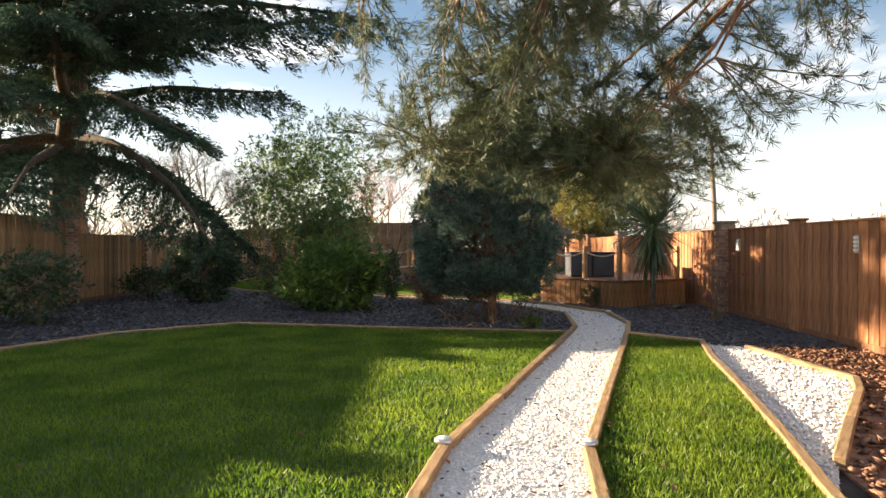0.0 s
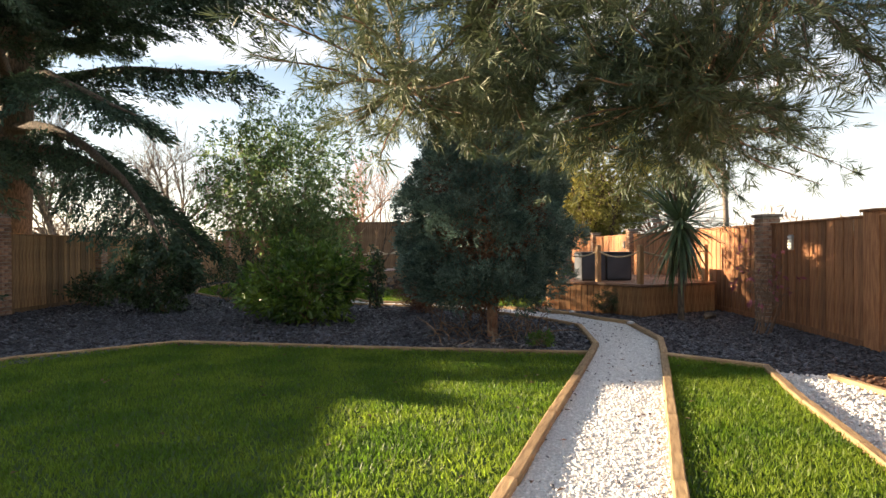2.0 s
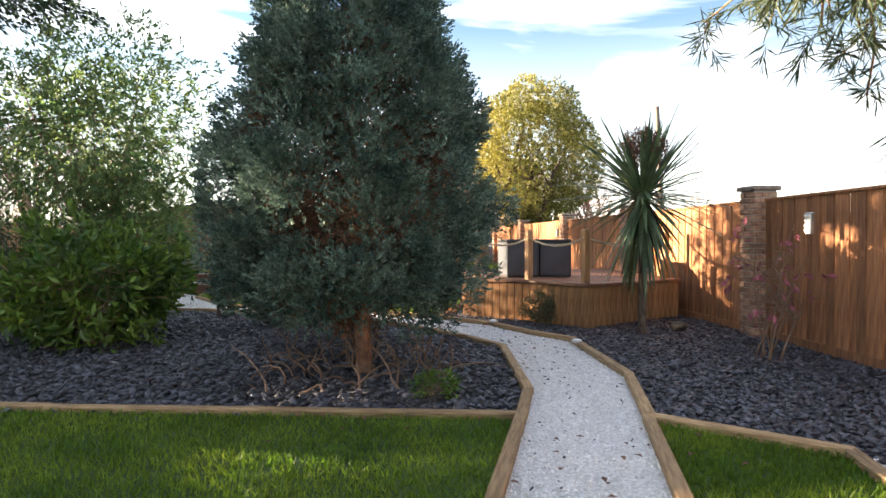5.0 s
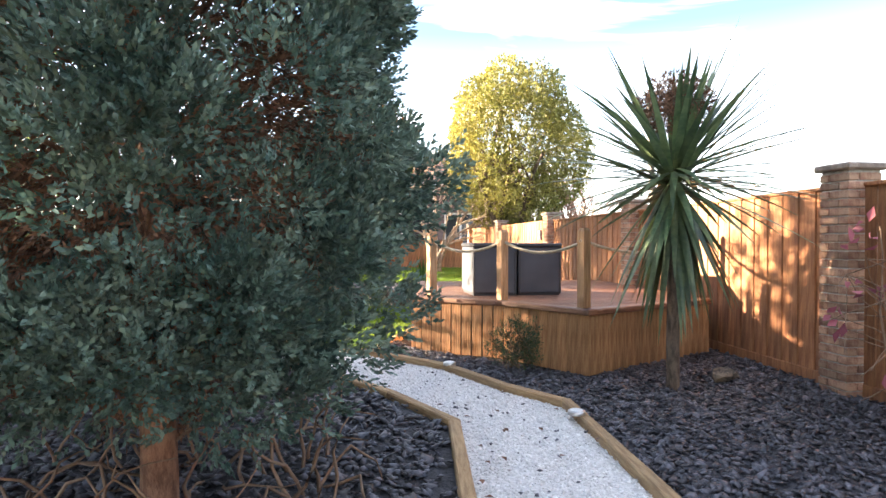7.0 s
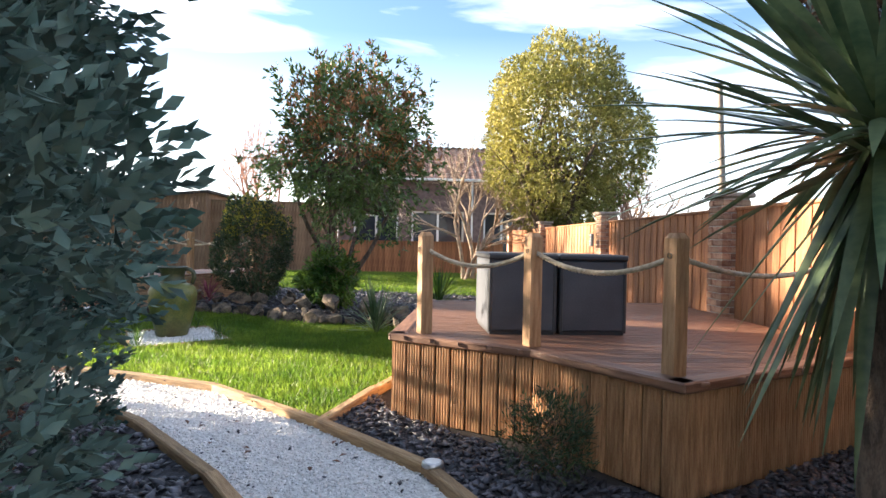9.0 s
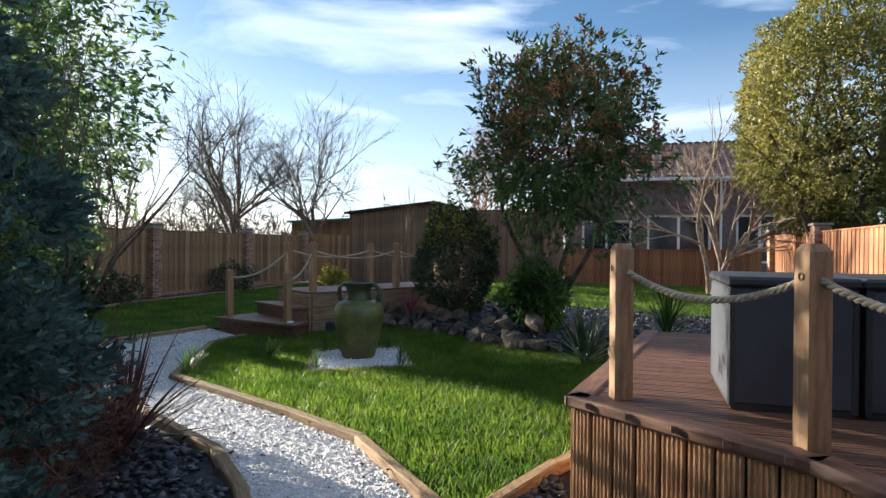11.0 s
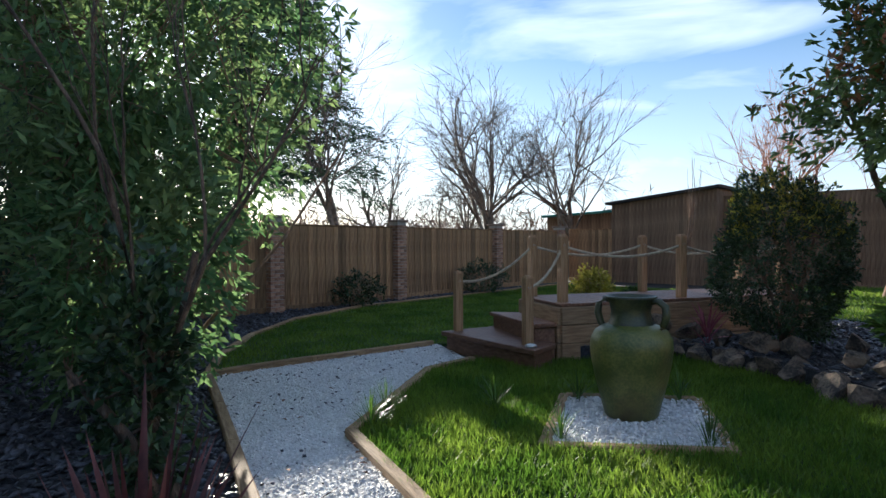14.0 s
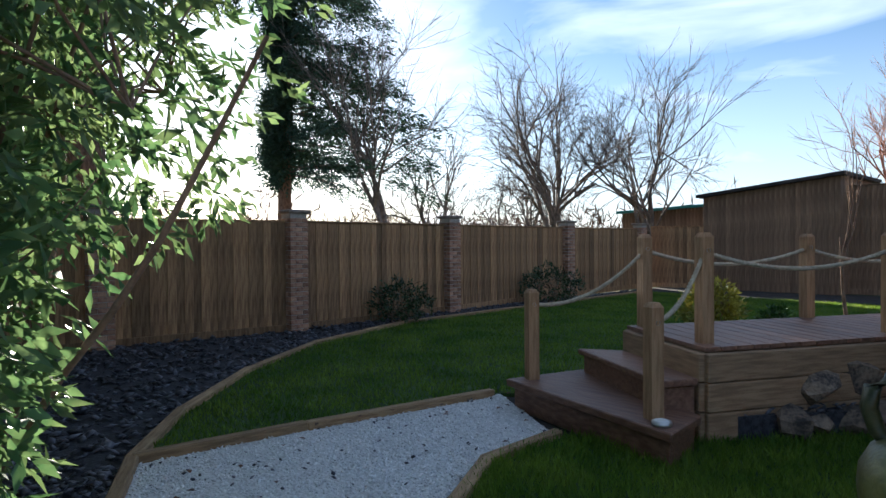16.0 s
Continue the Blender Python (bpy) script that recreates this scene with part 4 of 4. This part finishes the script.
def leafy(name, label, place, crown, n, leaf, width, mat, seed, base_stems=6, stem_mat="twig", r0=0.03, depth=0.5, lumps=0.25, droop=0.0, rosette=5, spread=1.0, category="shrub", extra=None):
    """A shrub or small tree: stems that rise into a crown of rosettes of leaves."""
    rng = np.random.default_rng(seed)
    root = plant(name, label, category, place)
    cen, rad = crown
    tops = [np.array(cen) + rng.normal(0, 0.45, 3) * np.array(rad) for _ in range(base_stems)]
    stems((0, 0, 0), tops, r0, r0 * 0.3, stem_mat, root, rng)
    runs = []
    for t in tops:
        for _ in range(7):
            e = np.array(cen) + unit(rng.normal(size=(1, 3)))[0] * np.array(rad) * 0.85
            v = e - t * 0.8
            runs.append(limb(t * 0.8, v, np.linalg.norm(v), r0 * 0.35, 0.003, rng, 0.12, 6)[:2])
    tagged(tubes("twigs", runs, M[stem_mat], root, 4), kind="stuff")
    C, D = lumpy_shell(cen, rad, n, rng, lumps, depth)
    if rad[2] < cen[2] * 2:
        keep = C[:, 2] > 0.08
        C, D = C[keep], D[keep]
    cs = np.repeat(C, rosette, 0) + rng.normal(0, leaf * 0.25, (len(C) * rosette, 3))
    ds = np.repeat(D, rosette, 0) * 0.7 + rng.normal(0, 0.6 * spread, (len(C) * rosette, 3)) + np.array((0, 0, 0.15 - droop))
    leaves("foliage", cs, ds, leaf * rng.uniform(0.6, 1.2, len(cs)), width, M[mat], root)
    if extra:
        m, z, count, lab = extra
        top = C[C[:, 2] > z]
        top = top[rng.integers(0, len(top), count)]
        cs = np.repeat(top, rosette, 0) + rng.normal(0, leaf * 0.3, (count * rosette, 3)) + np.array((0, 0, leaf * 0.5))
        ds = rng.normal(0, 0.5, cs.shape) + np.array((0, 0, 0.5))
        leaves("new_leaves", cs, ds, leaf * 0.8, width * 0.9, M[m], root, label=lab)
    return root


leafy("laurel_tree", "tall many-stemmed evergreen with drooping green leaves by the path", (-3.85, 17.35, 0), ((0, 0, 3.15), (1.95, 1.6, 2.0)), 3900, 0.125, 0.038, "laurel", 41, 11, "twig", 0.024, 0.7, 0.45, 0.45, 5, category="tree")
leafy("evergreen_shrub", "evergreen shrub with drooping leaves at the path edge", (-3.1, 17.05, 0), ((0, 0, 1.35), (1.1, 0.65, 1.25)), 1250, 0.14, 0.04, "laurel", 42, 6, "twig", 0.02, 0.7, 0.3, 0.3, 5)
leafy("rhododendron", "bright green rounded rhododendron in the slate bed", (-2.45, 13.9, 0), ((0, 0, 0.75), (1.15, 0.9, 0.75)), 900, 0.17, 0.055, "rhodo", 43, 7, "twig", 0.025, 0.5, 0.45, 0.0, 6)
leafy("dark_shrub", "dark leafy rounded shrub in the slate bed", (-6.3, 16.0, 0), ((0, 0, 0.85), (0.95, 0.9, 0.75)), 900, 0.13, 0.045, "dark", 44, 5, "twig", 0.025, 0.5, 0.3, 0.1, 6)
leafy("dark_shrub", "dark low shrub against the fence", (-7.6, 11.3, 0), ((0, 0, 0.8), (0.8, 0.8, 0.6)), 420, 0.13, 0.045, "dark", 45, 5, "twig", 0.02, 0.6, 0.35, 0.1, 5)
leafy("dark_shrub", "small dark shrub before the brick pillar", (-8.6, 17.6, 0), ((0, 0, 0.45), (0.6, 0.6, 0.42)), 260, 0.13, 0.04, "dark", 46, 4, "twig", 0.015, 0.6, 0.35, 0.1, 5)
leafy("dark_shrub", "loose olive shrub beside the tall evergreen", (-4.4, 16.2, 0), ((0, 0, 0.9), (0.7, 0.7, 0.85)), 420, 0.1, 0.03, "dark", 47, 7, "twig", 0.018, 0.8, 0.35, 0.1, 5)
leafy("low_shrub", "small green rosemary bush before the deck", (3.55, 14.75, 0), ((0, 0, 0.28), (0.3, 0.28, 0.27)), 500, 0.05, 0.008, "dark", 48, 6, "twig", 0.01, 0.6, 0.3, -0.4, 6)
leafy("low_shrub", "little yellow-green bush by the lawn edging", (1.55, 10.75, 0), ((0, 0, 0.12), (0.2, 0.15, 0.12)), 120, 0.07, 0.018, "rhodo", 49, 4, "twig", 0.008, 0.6, 0.3, 0.0, 5)
leafy("ivy_tree", "thin crooked stem wrapped in ivy with bare twigs", (-1.4, 16.5, 0), ((0, 0, 0.7), (0.22, 0.2, 0.75)), 380, 0.08, 0.04, "dark", 50, 2, "trunk", 0.05, 0.5, 0.3, 0.1, 4, category="tree")
leafy("pieris_tree", "rounded evergreen tree with russet new leaves above the rockery", (1.68, 22.35, 0.2), ((0.1, 0, 2.85), (1.4, 1.25, 1.6)), 2100, 0.135, 0.042, "pieris", 51, 6, "trunk", 0.06, 0.55, 0.55, 0.25, 6, category="tree", extra=("russet", 2.4, 900, "russet-brown young leaves"))
leafy("pieris_bush", "bright green leafy bush at the foot of the tree", (1.5, 22.0, 0.2), ((0, 0, 0.5), (0.5, 0.4, 0.5)), 500, 0.13, 0.04, "rhodo", 52, 5, "twig", 0.015, 0.6, 0.3, 0.2, 6)
leafy("topiary_yew", "clipped dark yew bush with golden tips", (-0.05, 23.0, 0.2), ((0, 0, 1.0), (0.72, 0.7, 0.95)), 2600, 0.06, 0.02, "dark", 53, 5, "twig", 0.03, 0.3, 0.22, 0.0, 8, extra=("golden", 1.2, 420, "golden-green tips"))
leafy("golden_bush", "small bright yellow bush in the pond bed", (-3.6, 25.2, 0.0), ((0, 0, 0.55), (0.36, 0.32, 0.4)), 420, 0.09, 0.035, "golden", 54, 5, "twig", 0.012, 0.5, 0.25, 0, 5)
leafy("ball_bush", "small round green bush beside the yellow one", (-2.75, 25.0, 0.0), ((0, 0, 0.45), (0.2, 0.2, 0.22)), 240, 0.06, 0.025, "rhodo", 55, 4, "twig", 0.01, 0.4, 0.2, 0, 5)
leafy("fence_shrub", "grey-green low shrub against the fence", (-8.7, 24.0, 0), ((0, 0, 0.4), (0.75, 0.5, 0.4)), 300, 0.09, 0.03, "dark", 56, 5, "twig", 0.015, 0.6, 0.35, 0, 5)
leafy("fence_shrub", "dark rounded shrub against the fence", (-8.8, 28.6, 0), ((0, 0, 0.45), (0.7, 0.7, 0.45)), 400, 0.09, 0.03, "dark", 57, 5, "twig", 0.015, 0.5, 0.3, 0, 5)
leafy("holm_oak", "large rounded yellow-green evergreen oak behind the fence", (7.6, 29.5, 0), ((0, 0, 4.6), (2.5, 2.5, 2.9)), 9000, 0.13, 0.05, "oak", 58, 6, "trunk", 0.16, 0.4, 0.2, 0.1, 6, category="tree")
leafy("purple_shrub", "bare shrub with a few wine-red hanging leaves by the fence", (5.3, 11.9, 0), ((0, 0, 0.9), (0.5, 0.6, 0.6)), 26, 0.10, 0.05, "pink", 59, 9, "twig", 0.012, 0.5, 0.3, 0.8, 3)
leafy("brown_heath", "brown leafless heath bush beside the path", (-0.2, 15.3, 0), ((0, 0, 0.5), (0.6, 0.4, 0.45)), 1300, 0.09, 0.008, "dead", 60, 12, "twig", 0.012, 0.9, 0.3, -0.3, 6)
leafy("green_spray", "leafy green sprig at the lawn edge", (-4.0, 17.3, 0), ((0, 0, 0.55), (0.5, 0.4, 0.4)), 130, 0.12, 0.035, "laurel", 61, 5, "twig", 0.012, 0.7, 0.3, 0.2, 5)


def sword_plant(name, label, place, z, n, length, width, mat, seed, trunk=0.0, low=-1.1, dead=0):
    """A head of long sword leaves, on a trunk or straight from the ground."""
    rng = np.random.default_rng(seed)
    root = plant(name, label, "plant", place)
    if trunk:
        tubes("trunk", [limb((0, 0, 0), (0, 0, 1), z, trunk, trunk * 0.8, rng, 0.02, 8)[:2]], M["trunk"], root, 10)
    V, F = [], []
    for i in range(n):
        a = rng.uniform(0, 6.283)
        el = rng.uniform(low, 1.45)
        if trunk > 0.05:
            el = rng.uniform(-0.45, 1.2) if rng.random() < 0.74 else rng.uniform(-1.4, -0.85)
        ln = length * rng.uniform(0.75, 1.1)
        d = np.array((math.cos(a) * math.cos(el), math.sin(a) * math.cos(el), math.sin(el)))
        s = np.array((-math.sin(a), math.cos(a), 0))
        p = np.array((0, 0, z)) + d * 0.05 + np.array((0, 0, rng.uniform(-0.1, 0.1)))
        b = len(V)
        for j in range(6):
            f = j / 5
            w = width * (0.55, 0.9, 1.0, 0.85, 0.5, 0.03)[j] / 2
            up = np.cross(s, d)
            V += [p + s * w, p - up * w * 0.3, p - s * w]
            p = p + d * ln / 5
            d = d + np.array((0, 0, -0.055 * (1 if el < 1.0 else 0.2)))
            d /= np.linalg.norm(d)
        for j in range(5):
            for k in range(2):
                F.append((b + j * 3 + k, b + j * 3 + k + 1, b + j * 3 + k + 4, b + j * 3 + k + 3))
    me = from_arrays("leaves", np.array(V), np.array(F), M[mat])
    attach(new("leaves", me), root)
    if dead:
        C, D = lumpy_shell((0, 0, z + 0.68), (0.32, 0.32, 0.26), 1100, rng, depth=0.8)
        cs = np.repeat(C, 3, 0)
        leaves("flower_head", cs, rng.normal(0, 1, cs.shape) + np.repeat(D, 3, 0), 0.06, 0.012, M["dead"], root, label="dry brown flower head")
    return root


sword_plant("cordyline", "green cabbage palm with sword leaves on a dark trunk", (4.72, 13.72, 0), 1.9, 230, 1.26, 0.062, "blade", 71, 0.06, -1.2, 1)
sword_plant("red_phormium", "dark red spiky flax at the path edge", (-0.4, 16.1, 0), 0.05, 75, 0.78, 0.035, "redblade", 72, 0, 0.1)
sword_plant("yucca", "grey-green spiky yucca before the rockery", (2.35, 20.35, 0), 0.06, 80, 0.72, 0.03, "blade", 73, 0, 0.05)
sword_plant("red_phormium", "small red spiky flax on the rockery", (-0.75, 22.6, 0.25), 0.04, 26, 0.36, 0.03, "pink", 74, 0, 0.3)
sword_plant("fan_palm", "small green palm behind the deck", (3.3, 20.6, 0.2), 0.25, 60, 0.55, 0.03, "rhodo", 75, 0.03, -0.2)
for i, (x, y) in enumerate(((-0.98, 20.0), (-0.3, 20.55), (0.3, 19.5), (-0.52, 18.95), (-1.35, 19.3), (-1.9, 18.6), (-1.75, 18.3))):
    sword_plant("grass_tuft", "tuft of long pale green grass", (x, y, 0.03), 0.01, 60, 0.2, 0.007, "rhodo", 80 + i, 0, 0.5)


def bare_tree(name, label, place, height, mat, seed, forks=3, depth=5, spread=0.5, r0=0.12, stems_n=1, up=0.15):
    rng = np.random.default_rng(seed)
    root = plant(name, label, "tree", place, "bare trees")
    limbs, fine = [], []

    def grow(p, d, ln, r, k):
        pts, radii, e = limb(p, d, ln, r, r * 0.6, rng, 0.09, 4)
        (limbs if k >= depth - 2 else fine).append((pts, radii))
        if k:
            for _ in range(forks + (rng.random() < 0.4)):
                j = rng.integers(2, 5)
                grow(pts[j], e + rng.normal(0, spread, 3) + np.array((0, 0, up)), ln * rng.uniform(0.55, 0.85), r * 0.55, k - 1)

    for _ in range(stems_n):
        grow((rng.normal(0, 0.12), rng.normal(0, 0.12), 0), (rng.normal(0, 0.14), rng.normal(0, 0.14), 1), height * 0.36, r0, depth)
    tagged(tubes("limbs", limbs, M[mat], root, 6), kind="stuff")
    tagged(tubes("twigs", fine, M[mat], root, 3), kind="stuff")
    return root


bare_tree("bare_tree", "tall leafless tree with many fine upright twigs", (-14.0, 36.0, 0), 9.6, "greytwig", 91, 3, 5, 0.44, 0.12, 4, 0.08)
bare_tree("bare_tree", "leafless tree with upright fine twigs beyond the fence", (-11.4, 37.5, 0), 8.8, "greytwig", 191, 3, 5, 0.42, 0.1, 3, 0.08)
bare_tree("bare_tree", "leafless slender birch behind the fence", (-17, 31, 0), 11.0, "greytwig", 92, 3, 5, 0.4, 0.12, 2)
bare_tree("bare_tree", "reddish leafless birch in the distance", (-5.5, 47, 0), 9.5, "redtwig", 93, 3, 5, 0.42, 0.12, 3)
bare_tree("bare_tree", "pale multi-stemmed leafless tree at the far lawn", (5.0, 30.5, 0.2), 5.2, "palebark", 94, 3, 4, 0.42, 0.08, 4)
bare_tree("bare_tree", "small leafless tree with a round head of twigs", (0.1, 31.0, 0.2), 3.2, "twig", 95, 3, 4, 0.6, 0.09, 1)
bare_tree("bare_tree", "thin leafless sapling by the boardwalk", (-2.3, 26.6, 0), 4.2, "twig", 96, 2, 3, 0.18, 0.03, 1, 0.5)
bare_tree("bare_tree", "reddish leafless tree beyond the fence", (14, 40, 0), 6.5, "redtwig", 97, 3, 5, 0.5, 0.12, 3)
bare_tree("bare_tree", "leafless tree behind the west fence", (-21, 36, 0), 8, "greytwig", 98, 3, 4, 0.5, 0.1, 3)
bare_tree("bare_tree", "leafless tree in the hedgerow", (-19, 40, 0), 6, "greytwig", 99, 3, 5, 0.5, 0.1, 4)
bare_tree("bare_tree", "leafless twigs over the ivy stem", (-1.4, 16.5, 0), 4.0, "trunk", 100, 2, 4, 0.3, 0.032, 1, 0.4)

# the dark spruce behind the fence
rng = np.random.default_rng(35)
tree = plant("spruce_tree", "tall dark spruce with drooping boughs behind the fence", "tree", (-21.5, 28.6, 0))
pts, radii, _ = limb((0, 0, 0), (0, 0, 1), 18, 0.3, 0.05, rng, 0.01, 10)
tubes("trunk", [(pts, radii)], M["redbark"], tree, 10)
C, D, runs = [], [], []
for i in range(200):
    z = rng.uniform(4.0, 17.5)
    a = rng.uniform(0, 6.283)
    side = 0.14 + 1.35 * max(0.0, math.cos(a - 1.1))
    p, rr, _ = limb((0, 0, z), (math.cos(a), math.sin(a), 0.1), ((18.5 - z) * 0.26 + 0.6) * side, 0.04, 0.008, rng, 0.06, 6, 0.05)
    runs.append((p, rr))
    p = np.array(p)
    for j in range(2, 7):
        q = p[j - 1] + (p[j] - p[j - 1]) * rng.random((24, 1)) + rng.normal(0, 0.2, (24, 3))
        C.append(q)
        D.append(np.repeat((p[j] - p[j - 1])[None], 24, 0) * 2 + rng.normal(0, 0.4, (24, 3)) + np.array((0, 0, -0.25)))
tagged(tubes("boughs", runs, M["trunk"], tree, 5), kind="stuff")
cs, ds = sprays(np.concatenate(C), np.concatenate(D), rng, 5, 0.32, 0.1, 0.04)
leaves("foliage", cs, ds, 0.2, 0.06, M["cedar"], tree)

# ---- hedgerow and distance ----
rng = np.random.default_rng(36)
n = 26000
x, y = rng.uniform(-60, 50, n), rng.uniform(50, 58, n)
west = rng.random(n) < 0.35
x[west], y[west] = rng.uniform(-34, -26, west.sum()), rng.uniform(-5, 55, west.sum())
z = rng.random(n) ** 1.3 * (2.6 + 1.2 * np.sin(x * 0.7) + np.sin(y * 0.9 + x * 0.3))
leaves("hedgerow", np.stack([x, y, z], 1), rng.normal(0, 1, (n, 3)) + np.array((0, 0, 1.0)), 0.9, 0.10, M["twig"], None, label="far brown leafless hedgerow", kind="stuff")["category"] = "hedge"


# ---- buildings ----
def house():
    root = thing("house", "single-storey brick house with tiled roof and white windows", "house", (0.0, 39, 0))
    w, d, h = 10.6, 7.0, 4.2
    wall = bmesh.new()
    spots = [(0.7, 0.9, 2.0, 1.7), (3.3, 0.9, 2.4, 1.9), (6.6, 0.9, 1.7, 1.9)]
    xs = [0.0]
    for x, z, ww, hh in spots:
        box(wall, xs[-1], 0, 0, x, 0.25, h)
        box(wall, x, 0, 0, x + ww, 0.25, z)
        box(wall, x, 0, z + hh, x + ww, 0.25, h)
        xs.append(x + ww)
    box(wall, xs[-1], 0, 0, w, 0.25, h)
    box(wall, 0, 0.25, 0, 0.25, d, h)
    box(wall, w - 0.25, 0.25, 0, w, d, h)
    box(wall, 0, d, 0, w, d + 0.25, h)
    part("wall", wall, M["render"], root)
    for x, z, ww, hh in spots:
        win = part("window", box(bmesh.new(), x, 0.14, z, x + ww, 0.16, z + hh), M["dark_glass"], root)
        for a, b, c, e in ((x, z, x + ww, z + 0.09), (x, z + hh - 0.09, x + ww, z + hh), (x, z, x + 0.09, z + hh), (x + ww - 0.09, z, x + ww, z + hh), (x + ww / 2 - 0.05, z, x + ww / 2 + 0.05, z + hh)):
            part("frame", box(bmesh.new(), a, 0.08, b, c, 0.138, e), M["white"], win)
    rows = 22
    for side in (0, 1):
        bm = bmesh.new()
        for i in range(rows):
            f0, f1 = i / rows, (i + 1) / rows
            y0, y1 = -0.45 + f0 * 4.2, -0.45 + f1 * 4.2
            if side:
                y0, y1 = d + 0.25 - y0, d + 0.25 - y1
            for k in range(36):
                x0 = -0.4 + k * (w + 0.8) / 36
                x1 = x0 + (w + 0.8) / 36 - 0.02
                z0, z1 = h + f0 * 2.0, h + f1 * 2.0
                v = [bm.verts.new(p) for p in ((x0, y0, z0 + 0.05), (x1, y0, z0 + 0.05), (x1, y1, z1 + 0.045), (x0, y1, z1 + 0.045), ((x0 + x1) / 2, y0, z0 + 0.1), ((x0 + x1) / 2, y1, z1 + 0.095))]
                bm.faces.new((v[0], v[4], v[5], v[3]))
                bm.faces.new((v[4], v[1], v[2], v[5]))
        part("roof", bm, M["tile"], root)
    part("gutter", box(bmesh.new(), -0.4, -0.55, h - 0.06, w + 0.4, -0.44, h + 0.05, 0.02), M["white"], root)
    part("downpipe", box(bmesh.new(), 6.0, -0.1, 0, 6.09, -0.01, h, 0.02), M["white"], root)


house()


def shed(x, y, w, d, h0, h1, wall, roof, label, rz=0):
    root = thing("shed", label, "shed", (x, y, 0), rz=rz)
    me = box_mesh("board", (0.13, 0.02, h0), M[wall], 0.004)
    k = int(w / 0.133)
    for i in range(k):
        piece("board", me, root, pose((i + 0.5) * w / k, 0, 0, 0, 0, 0) @ Matrix.Diagonal((1, 1, 1 + (h1 / h0 - 1) * (i + 0.5) / k, 1)))
    bm = bmesh.new()
    v = [bm.verts.new(p) for p in ((0, 0.03, 0), (w, 0.03, 0), (w, d, 0), (0, d, 0), (0, 0.03, h0 - 0.02), (w, 0.03, h1 - 0.02), (w, d, h1 - 0.02), (0, d, h0 - 0.02))]
    for f in ((0, 1, 5, 4), (1, 2, 6, 5), (2, 3, 7, 6), (3, 0, 4, 7)):
        bm.faces.new([v[j] for j in f])
    part("wall", bm, M[wall], root)
    bm = bmesh.new()
    v = [bm.verts.new(p) for p in ((-0.15, -0.2, h0), (w + 0.15, -0.2, h1), (w + 0.15, d + 0.1, h1), (-0.15, d + 0.1, h0))]
    face = bm.faces.new(v)
    r = bmesh.ops.extrude_face_region(bm, geom=[face])
    bmesh.ops.translate(bm, vec=(0, 0, 0.09), verts=[g for g in r["geom"] if isinstance(g, bmesh.types.BMVert)])
    part("roof", bm, M[roof], root)


shed(-8.4, 35.6, 3.6, 3.5, 2.75, 3.15, "shed", "soil", "dark boarded garden shed with sloping roof")
shed(-12.6, 38.0, 4.0, 3.0, 2.5, 2.65, "shed", "teal", "low shed with a teal sheet roof")
pole = thing("utility_pole", "tall grey wooden utility pole beyond the fence", "pole", (15.0, 33.5, 0))
tubes("mast", [([(0, 0, 0), (-0.12, 0, 4), (-0.3, 0, 7.6)], [0.16, 0.14, 0.11])], M["pole"], pole, 10)

# fallen leaves on the lawns
rng = np.random.default_rng(37)
q = np.concatenate([scatter(LAWN, 1.2, rng), scatter(LAWN_EAST, 2.5, rng), scatter(GRAVEL, 5, rng)])
leaves("fallen_leaves", np.column_stack([q, np.full(len(q), 0.07)]), np.column_stack([rng.normal(0, 1, (len(q), 2)), np.full(len(q), 0.1)]), 0.06, 0.035, M["dead"], None, N=np.tile((0.0, 0.1, 1.0), (len(q), 1)), label="scattered brown fallen leaves", kind="stuff")["category"] = "leaves"
